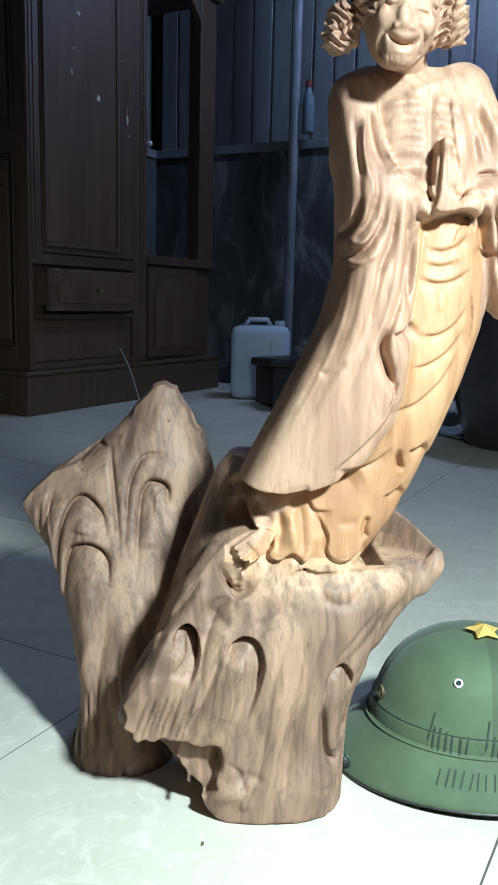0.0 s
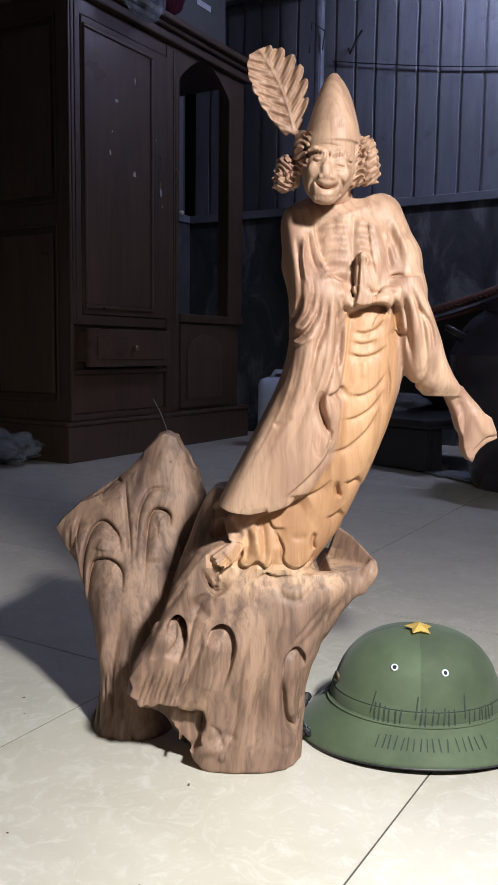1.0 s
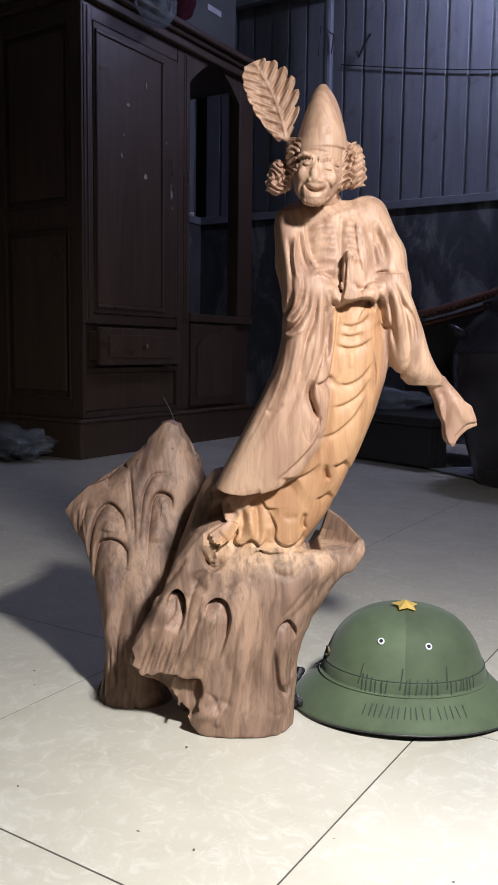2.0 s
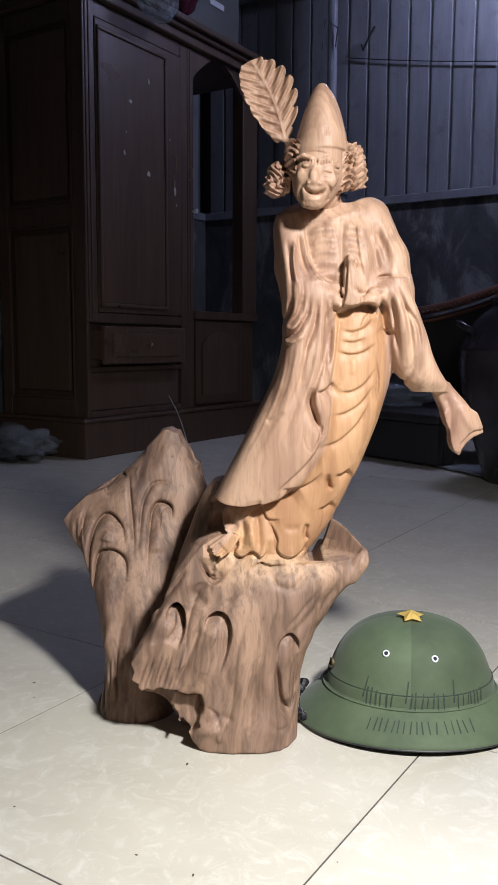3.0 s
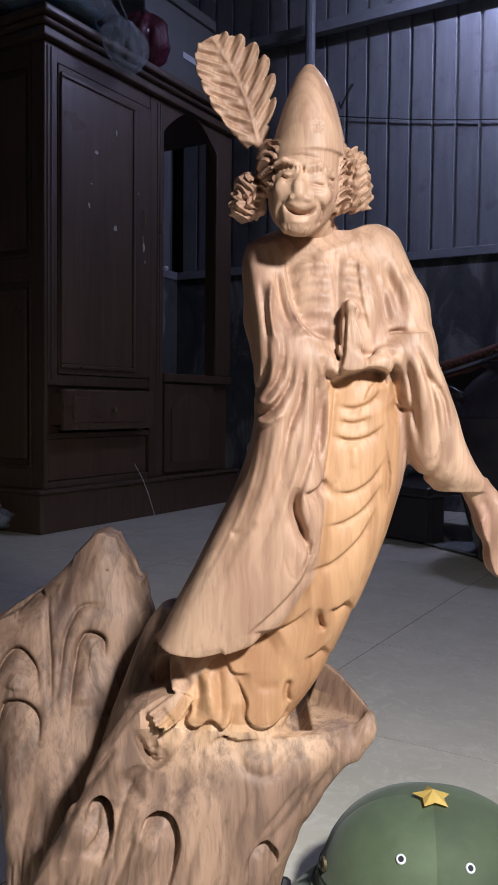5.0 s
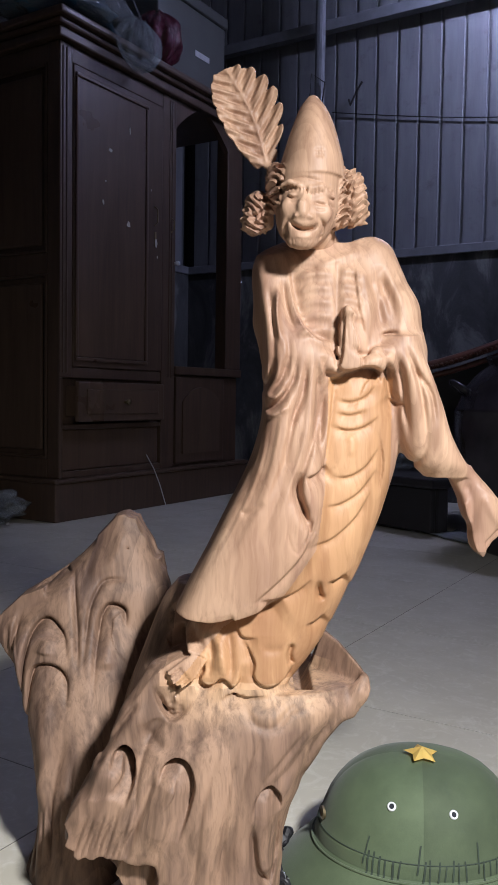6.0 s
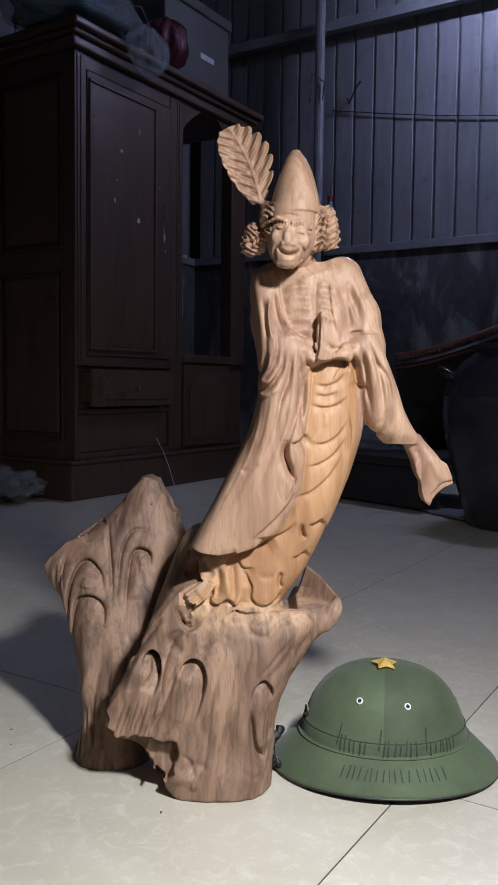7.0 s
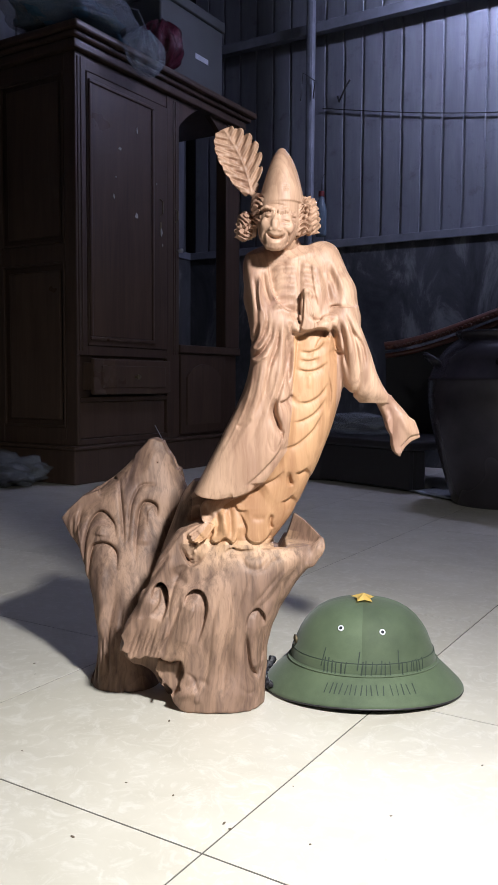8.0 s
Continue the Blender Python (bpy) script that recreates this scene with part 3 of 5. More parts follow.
# hump between them
clay.loft([(0.338, -0.075, 1.350, 0.015, 0.030), (0.325, -0.073, 1.342, 0.031, 0.047), (0.302, -0.073, 1.340, 0.041, 0.060), (0.269, -0.072, 1.337, 0.054, 0.073), (0.218, -0.072, 1.335, 0.073, 0.085), (0.105, -0.087, 1.335, 0.088, 0.085)], 0.012)
clay.tube([(-0.107, 1.270, 0.213, 0.02), (-0.149, 1.270, 0.141, 0.02), (-0.172, 1.270, 0.078, 0.025)], 0.02)
clay.tube([(-0.099, 1.252, 0.261, 0.014), (-0.123, 1.240, 0.219, 0.016), (-0.152, 1.232, 0.169, 0.016), (-0.174, 1.230, 0.124, 0.012)], 0.012)
clay.slab((-0.173, 0.137, -0.185, 0.122, -0.191, 0.115, -0.187, 0.103, -0.191, 0.092, -0.182, 0.087, -0.180, 0.068, -0.118, 0.066, -0.118, 0.138), 1.218, 1.262, 0.014)
clay.slab((-0.211, -0.033, -0.211, 0.069, -0.187, 0.085, -0.177, 0.077, -0.170, 0.081, -0.162, 0.079, -0.154, 0.085, -0.144, 0.082, -0.131, 0.083, -0.137, 0.072, -0.141, 0.058, -0.131, 0.042, -0.117, 0.029, -0.111, 0.013, -0.099, -0.000, -0.099, -0.033), 1.14, 1.284, 0.0015, True)
clay.slab((-0.134, 0.082, -0.126, 0.078, -0.117, 0.072, -0.101, 0.075, -0.099, 0.061, -0.105, 0.049, -0.100, 0.035, -0.112, 0.023, -0.144, 0.058), 1.14, 1.228, 0.0015, True)
clay.blob((-0.156, 1.262, 0.045), (0.03, 0.03, 0.03), (0, 0, 0), 0.006, cut=True)
# outer robe, from the shoulder to the swept hem
clay.loft([(0.3155, -0.052, 1.258, 0.039, 0.047), (0.321, -0.049, 1.260, 0.041, 0.049), (0.337, -0.031, 1.261, 0.050, 0.054), (0.356, -0.017, 1.262, 0.055, 0.058), (0.391, 0.003, 1.262, 0.056, 0.062), (0.426, 0.015, 1.262, 0.051, 0.062), (0.461, 0.025, 1.264, 0.043, 0.061), (0.487, 0.029, 1.264, 0.037, 0.060), (0.530, 0.034, 1.265, 0.031, 0.059), (0.565, 0.035, 1.266, 0.033, 0.058), (0.595, 0.037, 1.269, 0.036, 0.056), (0.626, 0.020, 1.276, 0.022, 0.049), (0.669, 0.008, 1.280, 0.015, 0.040), (0.689, 0.007, 1.285, 0.010, 0.030)], 0.003, 3.6)
clay.slab((-0.106, 0.332, -0.093, 0.331, -0.089, 0.326, -0.083, 0.331, -0.067, 0.326, -0.046, 0.3235, -0.026, 0.3255, -0.000, 0.334, 0.021, 0.347, 0.037, 0.303, -0.092, 0.277), 1.14, 1.285, 0.0012, True)
# inner robe
clay.loft([(0.245, -0.014, 1.266, 0.044, 0.044), (0.260, -0.010, 1.270, 0.053, 0.050), (0.276, -0.010, 1.272, 0.063, 0.050), (0.298, -0.005, 1.274, 0.075, 0.050), (0.315, 0.000, 1.275, 0.078, 0.050), (0.370, 0.024, 1.276, 0.081, 0.054), (0.426, 0.048, 1.276, 0.079, 0.054), (0.479, 0.067, 1.276, 0.075, 0.054), (0.531, 0.074, 1.277, 0.070, 0.053), (0.588, 0.072, 1.278, 0.069, 0.052), (0.635, 0.070, 1.280, 0.071, 0.050), (0.674, 0.065, 1.282, 0.069, 0.042), (0.692, 0.062, 1.285, 0.059, 0.035), (0.705, 0.063, 1.285, 0.041, 0.025)], 0.009, 2.3)
# shoulders and upper arms
clay.tube([(0.017, 1.275, 0.677, 0.025), (0.015, 1.268, 0.625, 0.02), (0.024, 1.250, 0.585, 0.02)], 0.012)
clay.tube([(0.111, 1.280, 0.686, 0.028), (0.134, 1.272, 0.635, 0.026), (0.142, 1.262, 0.595, 0.027)], 0.012)
# forearms and joined palms
clay.tube([(0.030, 1.240, 0.587, 0.014), (0.057, 1.226, 0.583, 0.011), (0.075, 1.220, 0.578, 0.0085)], 0.006)
clay.tube([(0.134, 1.244, 0.591, 0.015), (0.113, 1.226, 0.585, 0.0115), (0.095, 1.220, 0.578, 0.009)], 0.006)
clay.slab((0.074, 0.574, 0.073, 0.593, 0.073, 0.619, 0.075, 0.632, 0.079, 0.637, 0.084, 0.638, 0.088, 0.628, 0.092, 0.612, 0.096, 0.594, 0.097, 0.575), 1.207, 1.236, 0.003)
clay.slab((0.068, 0.641, 0.078, 0.641, 0.079, 0.593, 0.076, 0.581, 0.068, 0.581), 1.18, 1.2135, 0.002, True)
clay.slab((0.088, 0.641, 0.101, 0.641, 0.101, 0.594, 0.096, 0.594), 1.18, 1.212, 0.004, True)
clay.tube([(0.136, 1.262, 0.565, 0.016), (0.138, 1.268, 0.503, 0.015)], 0.008)
# hanging sleeve and its blown tail
clay.loft([(0.610, 0.141, 1.260, 0.019, 0.030), (0.586, 0.146, 1.256, 0.020, 0.034), (0.567, 0.153, 1.255, 0.021, 0.035), (0.539, 0.160, 1.256, 0.025, 0.034), (0.514, 0.166, 1.258, 0.027, 0.032), (0.492, 0.175, 1.257, 0.029, 0.027), (0.478, 0.186, 1.260, 0.029, 0.025), (0.468, 0.195, 1.263, 0.023, 0.017)], 0.008, 2.4)
clay.loft([(0.480, 0.204, 1.268, 0.012, 0.017), (0.464, 0.214, 1.268, 0.017, 0.017), (0.449, 0.225, 1.268, 0.020, 0.020), (0.434, 0.229, 1.268, 0.019, 0.022), (0.417, 0.231, 1.267, 0.015, 0.019), (0.405, 0.228, 1.266, 0.009, 0.014)], 0.004, 3.0)
clay.slab((0.222, 0.459, 0.241, 0.449, 0.252, 0.442, 0.257, 0.430, 0.262, 0.416, 0.249, 0.410, 0.240, 0.402, 0.230, 0.386, 0.224, 0.392, 0.217, 0.405, 0.213, 0.423, 0.209, 0.441), 1.25, 1.282, 0.003)
clay.slab((0.236, 0.383, 0.232, 0.402, 0.247, 0.419, 0.267, 0.421, 0.265, 0.383), 1.2, 1.254, 0.003, True)
# foot, and the skirt's lobes on the platform
clay.slab((-0.125, 0.226, -0.106, 0.261, -0.088, 0.279, -0.069, 0.292, -0.039, 0.279, -0.039, 0.227), 1.231, 1.3, 0.014)

# ridges and hollows of the root
clay.ripple((-0.3, 1.14, 0), (0.3, 1.53, 0.253), 0.00013, 170, 14, 0.35)
clay.groove((-0.286, 0.296, -0.294, 0.260, -0.296, 0.223, -0.282, 0.173), 0.003, 0.006, 1.28, 1.46)
clay.groove((-0.281, 0.178, -0.280, 0.230, -0.270, 0.263, -0.252, 0.276, -0.233, 0.261, -0.222, 0.237), 0.0028, 0.006, 1.28, 1.46)
clay.groove((-0.273, 0.153, -0.268, 0.212, -0.256, 0.225, -0.237, 0.225, -0.223, 0.213, -0.219, 0.183), 0.0028, 0.0065, 1.28, 1.46)
clay.groove((-0.226, 0.332, -0.220, 0.290, -0.215, 0.257, -0.210, 0.224), 0.0032, 0.007, 1.28, 1.46)
clay.groove((-0.268, 0.296, -0.260, 0.315, -0.244, 0.328, -0.225, 0.325), 0.003, 0.005, 1.28, 1.46)
clay.groove((-0.204, 0.222, -0.203, 0.279, -0.196, 0.305, -0.185, 0.320, -0.161, 0.322), 0.0025, 0.005, 1.28, 1.46)
clay.groove((-0.191, 0.198, -0.191, 0.261, -0.187, 0.283, -0.177, 0.293, -0.161, 0.287, -0.157, 0.267), 0.003, 0.007, 1.28, 1.46)
clay.groove((-0.303, 0.266, -0.303, 0.232, -0.292, 0.192), 0.004, 0.003, 1.28, 1.46)
clay.groove((-0.136, 0.370, -0.128, 0.346, -0.118, 0.326), 0.004, 0.004, 1.28, 1.46)
clay.groove((-0.248, 0.143, -0.255, 0.073, -0.252, 0.003), 0.006, 0.004, 1.28, 1.46)
clay.groove((-0.219, 0.153, -0.229, 0.083, -0.224, -0.007), 0.007, 0.005, 1.28, 1.46)
clay.groove((-0.165, 0.379, -0.179, 0.340, -0.209, 0.332), 0.008, -0.003, 1.28, 1.46)
clay.groove((-0.252, 0.257, -0.253, 0.237), 0.01, -0.005, 1.28, 1.46)
clay.groove((-0.245, 0.198, -0.247, 0.133, -0.249, 0.073), 0.011, -0.006, 1.28, 1.46)
clay.groove((-0.175, 0.267, -0.177, 0.223), 0.009, -0.005, 1.28, 1.46)
clay.blob((-0.160, 1.432, 0.358), (0.0025, 0.012, 0.003), k=0.001, cut=True)
clay.groove((-0.099, 0.171, -0.111, 0.138, -0.129, 0.088), 0.004, 0.005, 1.14, 1.33)
clay.groove((-0.003, 0.123, 0.002, 0.072, 0.016, 0.044), 0.0035, 0.006, 1.14, 1.33)
clay.groove((0.025, 0.129, 0.022, 0.079, 0.016, 0.044), 0.002, 0.003, 1.14, 1.33)
clay.groove((0.011, 0.141, 0.011, 0.089, 0.015, 0.059), 0.008, -0.004, 1.14, 1.33)
clay.groove((0.009, 0.123, 0.012, 0.063), 0.002, 0.002, 1.14, 1.33)
clay.groove((0.017, 0.128, 0.017, 0.067), 0.002, 0.002, 1.14, 1.33)
clay.groove((-0.138, 0.238, -0.160, 0.195, -0.178, 0.143), 0.005, 0.006, 1.14, 1.33)
clay.groove((-0.126, 0.234, -0.150, 0.187, -0.168, 0.131), 0.004, -0.003, 1.14, 1.33)
clay.groove((-0.080, 0.170, -0.088, 0.140, -0.102, 0.097), 0.009, -0.005, 1.14, 1.33)
clay.groove((-0.139, 0.174, -0.145, 0.148, -0.160, 0.105), 0.008, -0.004, 1.14, 1.33)
clay.groove((-0.087, 0.238, -0.084, 0.226), 0.003, 0.003, 1.14, 1.33)
clay.groove((-0.076, 0.241, -0.076, 0.226), 0.003, 0.003, 1.14, 1.33)
clay.groove((-0.118, 0.217, -0.092, 0.196, -0.063, 0.209, -0.038, 0.226), 0.006, 0.003, 1.14, 1.33)
clay.groove((-0.012, 0.239, 0.000, 0.221, 0.019, 0.219, 0.034, 0.233, 0.051, 0.238), 0.004, 0.003, 1.14, 1.33)
clay.groove((0.000, 0.218, -0.012, 0.175, -0.020, 0.123, -0.033, 0.054), 0.008, 0.003, 1.14, 1.33)
clay.groove((0.068, 0.218, 0.034, 0.175, 0.001, 0.149), 0.008, 0.004, 1.14, 1.33)
clay.groove((0.080, 0.227, 0.055, 0.184, 0.043, 0.141), 0.006, 0.004, 1.14, 1.33)
clay.groove((-0.046, 0.157, -0.050, 0.089, -0.062, 0.028), 0.01, -0.003, 1.14, 1.33)
clay.groove((-0.029, 0.140, -0.033, 0.071, -0.041, 0.019), 0.008, 0.003, 1.14, 1.33)
clay.groove((-0.012, 0.106, -0.007, 0.054, -0.003, 0.015), 0.008, -0.003, 1.14, 1.33)
clay.groove((-0.135, 0.078, -0.118, 0.073, -0.103, 0.075, -0.100, 0.058, -0.105, 0.043), 0.004, 0.009, 1.14, 1.33)
clay.groove((-0.092, 0.035, -0.075, 0.049, -0.054, 0.044), 0.006, 0.003, 1.14, 1.33)
clay.groove((-0.105, 0.023, -0.079, 0.032, -0.075, 0.015), 0.006, -0.004, 1.14, 1.33)
# three arched niches with tongues in them
for depth, fade in ((0.009, 0.006), (0.009, 0.016)):
    clay.hem((-0.145, 0.172, -0.141, 0.188, -0.131, 0.195, -0.122, 0.183, -0.121, 0.162, -0.129, 0.138), depth, fade, 1.14, 1.33, ends=4)
    clay.hem((-0.096, 0.164, -0.091, 0.179, -0.079, 0.188, -0.066, 0.184, -0.060, 0.164, -0.065, 0.138, -0.075, 0.106), depth, fade, 1.14, 1.33, ends=4)
    clay.hem((-0.002, 0.132, 0.002, 0.149, 0.013, 0.159, 0.021, 0.155, 0.026, 0.145, 0.026, 0.130), 0.55 * depth, fade, 1.14, 1.33, ends=4)
clay.hem((-0.106, 0.254, -0.101, 0.241, -0.094, 0.228, -0.086, 0.221, -0.075, 0.225, -0.064, 0.238), 0.010, 0.009, 1.14, 1.33, False, 4)
clay.groove((-0.093, 0.243, -0.088, 0.234, -0.082, 0.232), 0.0025, -0.003, 1.14, 1.33, 3)
clay.groove((-0.084, 0.248, -0.079, 0.239, -0.073, 0.236), 0.0025, -0.003, 1.14, 1.33, 3)
clay.groove((-0.118, 0.238, -0.130, 0.223, -0.153, 0.187, -0.170, 0.153), 0.0035, 0.007, 1.14, 1.33, 3)
for n in range(16):
    f = (n * 0.618) % 1
    x, z = -0.143 + 0.17 * f, 0.218 - 0.16 * ((n * 0.37) % 1)
    clay.groove((x + 0.018, z + 0.02, x + 0.002 * math.sin(n), z - 0.03, x - 0.014, z - 0.08), 0.0018, 0.0009 if n % 3 else -0.0008, 1.14, 1.33, 3)
for n in range(9):
    f = n / 8
    x, z = -0.182 + 0.05 * f, 0.084 + 0.004 * math.sin(5 * n)
    clay.groove((x, z, x + 0.006, z + 0.018, x + 0.016, z + 0.045 + 0.012 * math.sin(3 * n)), 0.0016, 0.0026, 1.14, 1.33, 4)
clay.groove((-0.035, 0.200, -0.050, 0.149, -0.057, 0.089, -0.065, 0.019), 0.003, 0.0025, 1.14, 1.33, 3)
clay.groove((-0.017, 0.209, -0.026, 0.158, -0.031, 0.097, -0.036, 0.028), 0.0022, 0.0022, 1.14, 1.33, 3)
clay.groove((0.055, 0.218, 0.026, 0.184, 0.007, 0.162), 0.003, 0.003, 1.14, 1.33, 3)
clay.groove((-0.096, 0.217, -0.109, 0.196, -0.118, 0.157, -0.116, 0.105), 0.0025, 0.0025, 1.14, 1.33, 3)
clay.groove((-0.092, 0.062, -0.079, 0.049, -0.073, 0.023), 0.003, 0.003, 1.14, 1.33, 3)
clay.groove((-0.011, 0.041, 0.002, 0.028, 0.014, 0.030), 0.003, 0.002, 1.14, 1.33, 3)
for depth, fade in ((0.007, 0.02),):
    clay.hem((-0.281, 0.178, -0.280, 0.230, -0.270, 0.263, -0.252, 0.276, -0.233, 0.261, -0.221, 0.232), depth, fade, 1.28, 1.46, ends=4)
    clay.hem((-0.273, 0.153, -0.268, 0.212, -0.256, 0.225, -0.237, 0.225, -0.223, 0.213, -0.219, 0.183), depth, fade, 1.28, 1.46, ends=4)
    clay.hem((-0.191, 0.198, -0.191, 0.261, -0.187, 0.283, -0.177, 0.293, -0.161, 0.287, -0.157, 0.267), depth, fade, 1.28, 1.46, ends=4)
    clay.hem((-0.286, 0.222, -0.294, 0.260, -0.282, 0.296, -0.264, 0.313, -0.233, 0.330), 0.005, 0.02, 1.28, 1.46, ends=4)
for n in range(14):
    x, z = -0.263 + 0.07 * ((n * 0.618) % 1), 0.135 - 0.1 * ((n * 0.37) % 1)
    clay.groove((x, z, x + 0.002 * math.sin(2 * n), z - 0.03, x + 0.004, z - 0.06), 0.002, 0.0025 if n % 3 else -0.002, 1.28, 1.46, 3)

clay.slab((-0.325, 0.262, -0.316, 0.274, -0.290, 0.299, -0.262, 0.310, -0.255, 0.250, -0.250, 0.150, -0.264, 0.146, -0.281, 0.180, -0.298, 0.215, -0.312, 0.239), 1.41, 1.445, 0.006)

# chest
clay.hem((0.026, 0.678, 0.031, 0.644, 0.040, 0.619, 0.053, 0.606, 0.071, 0.601), 0.006, 0.02, below=False, ends=8)
clay.groove((0.026, 0.678, 0.032, 0.644, 0.041, 0.617, 0.055, 0.605, 0.071, 0.599), 0.0025, -0.003)
clay.groove((0.020, 0.664, 0.024, 0.635, 0.033, 0.610), 0.003, 0.003)
clay.hem((0.091, 0.684, 0.093, 0.660, 0.097, 0.631, 0.105, 0.604), 0.004, 0.012, below=True, ends=4)
clay.groove((0.100, 0.680, 0.105, 0.645, 0.110, 0.606), 0.004, -0.003, ends=3)
for n in range(5):
    z = 0.669 - 0.0142 * n
    clay.groove(np.array((0.034, z - 0.006, 0.048, z + 0.001, 0.071, z + 0.001)), 0.0043, -0.0032, ends=4)
    if n < 4:
        clay.groove(np.array((0.077, z + 0.003, 0.088, z + 0.004, 0.1, z - 0.001)), 0.0043, -0.003, ends=4)
clay.groove((0.075, 0.685, 0.074, 0.647, 0.074, 0.618), 0.003, 0.003)
clay.groove((0.098, 0.696, 0.077, 0.687, 0.056, 0.679), 0.004, -0.003)
clay.groove((0.027, 0.672, 0.039, 0.677, 0.055, 0.676), 0.004, 0.003)
# fingers and cuffs
clay.groove((0.076, 0.588, 0.075, 0.612, 0.077, 0.633), 0.0011, 0.0022, 1.19, 1.235)
clay.groove((0.083, 0.591, 0.082, 0.612, 0.081, 0.634), 0.0011, 0.0012, 1.19, 1.235)
clay.groove((0.088, 0.590, 0.087, 0.610, 0.085, 0.631), 0.0011, 0.001, 1.19, 1.235)
clay.hem((0.067, 0.568, 0.072, 0.567, 0.079, 0.570, 0.084, 0.573, 0.090, 0.574, 0.098, 0.577, 0.107, 0.578, 0.116, 0.574, 0.120, 0.562), 0.011, 0.012, ends=6)
clay.groove((0.075, 0.589, 0.073, 0.580, 0.077, 0.571), 0.002, 0.003, 1.19, 1.25)
clay.groove((0.094, 0.593, 0.099, 0.585, 0.097, 0.575), 0.002, 0.003, 1.19, 1.25)
clay.hem((0.057, 0.587, 0.061, 0.574, 0.064, 0.565), 0.004, 0.008, below=False)
clay.groove((0.085, 0.595, 0.106, 0.590, 0.129, 0.594), 0.003, 0.003)
clay.groove((0.119, 0.610, 0.127, 0.612, 0.138, 0.612), 0.0022, 0.005, ends=4)
# belly folds
clay.hem((0.075, 0.546, 0.089, 0.544, 0.104, 0.550, 0.114, 0.562), 0.0045, 0.009, ends=4)
clay.hem((0.075, 0.533, 0.089, 0.531, 0.106, 0.536), 0.0045, 0.009, ends=4)
clay.hem((0.070, 0.520, 0.085, 0.516, 0.102, 0.519, 0.118, 0.530), 0.005, 0.009, ends=4)
clay.hem((0.072, 0.470, 0.088, 0.470, 0.105, 0.480, 0.119, 0.499), 0.005, 0.009, ends=4)
clay.hem((0.066, 0.440, 0.081, 0.443, 0.100, 0.455, 0.117, 0.477), 0.005, 0.009, ends=4)
clay.hem((0.053, 0.401, 0.072, 0.407, 0.096, 0.428, 0.112, 0.455), 0.005, 0.009, ends=4)
clay.hem((0.000, 0.348, 0.020, 0.348, 0.039, 0.354, 0.054, 0.367), 0.006, 0.009, ends=4)
clay.hem((0.070, 0.362, 0.080, 0.364, 0.089, 0.370), 0.007, 0.009, ends=4)
clay.hem((0.049, 0.318, 0.059, 0.321, 0.068, 0.328), 0.006, 0.009, ends=4)
clay.groove((0.061, 0.365, 0.062, 0.351, 0.067, 0.343), 0.003, 0.008, ends=3)
clay.groove((0.036, 0.300, 0.033, 0.287, 0.036, 0.276), 0.003, 0.006)
clay.hem((0.116, 0.523, 0.124, 0.484, 0.120, 0.446), 0.003, 0.012, ends=3)
clay.groove((0.087, 0.510, 0.091, 0.503, 0.089, 0.489), 0.004, -0.002)
# lower hem with its tongues
clay.hem((-0.092, 0.332, -0.083, 0.330, -0.067, 0.325, -0.046, 0.3225, -0.026, 0.3245, -0.000, 0.333, 0.023, 0.348), 0.013, 0.014, ends=12)
clay.hem((0.071, 0.568, 0.070, 0.546, 0.067, 0.512, 0.062, 0.483, 0.056, 0.466), 0.005, 0.01, below=False, ends=5)
clay.hem((0.052, 0.415, 0.044, 0.396, 0.029, 0.377, 0.012, 0.360, -0.004, 0.346), 0.005, 0.01, below=False, ends=5)
clay.hem((-0.025, 0.335, -0.022, 0.320, -0.017, 0.308, -0.010, 0.305, 0.001, 0.306), 0.006, 0.012, ends=5)
clay.hem((-0.014, 0.304, -0.007, 0.292, -0.002, 0.280, -0.003, 0.268, 0.003, 0.260, 0.014, 0.256, 0.026, 0.260, 0.033, 0.269, 0.037, 0.281), 0.0075, 0.008, ends=6)
clay.hem((-0.052, 0.283, -0.053, 0.270, -0.057, 0.262, -0.052, 0.256, -0.044, 0.257, -0.035, 0.264, -0.028, 0.260, -0.023, 0.256, -0.017, 0.263, -0.016, 0.279), 0.009, 0.008, ends=8)
clay.hem((-0.077, 0.305, -0.074, 0.292, -0.067, 0.286, -0.058, 0.285, -0.050, 0.280), 0.008, 0.01, ends=6)
clay.groove((-0.040, 0.306, -0.036, 0.289, -0.033, 0.267), 0.005, -0.004, ends=4)
clay.groove((-0.029, 0.313, -0.026, 0.289, -0.025, 0.262), 0.004, 0.004, ends=4)
clay.groove((-0.048, 0.308, -0.046, 0.284, -0.049, 0.264), 0.004, 0.004, ends=4)
clay.groove((-0.067, 0.312, -0.062, 0.300, -0.052, 0.291), 0.005, 0.003, ends=4)
clay.groove((0.005, 0.297, 0.016, 0.293, 0.026, 0.297), 0.005, 0.002, ends=4)

clay.plate((-0.091, 0.269, -0.088, 0.263, -0.084, 0.258, -0.077, 0.254, -0.071, 0.258, -0.060, 0.266, -0.051, 0.281, -0.058, 0.285, -0.066, 0.286, -0.074, 0.281), (-0.071, 1.229, 0.270), -0.1, 0.5, 0.0055, 0.003)
clay.groove((-0.092, 0.268, -0.089, 0.260, -0.084, 0.255, -0.077, 0.252), 0.002, 0.005, 1.14, 1.3, 8)
clay.groove((-0.089, 0.264, -0.082, 0.269, -0.075, 0.274), 0.0011, 0.003, 1.14, 1.3, 6)
clay.groove((-0.086, 0.261, -0.079, 0.266, -0.072, 0.271), 0.0011, 0.003, 1.14, 1.3, 6)
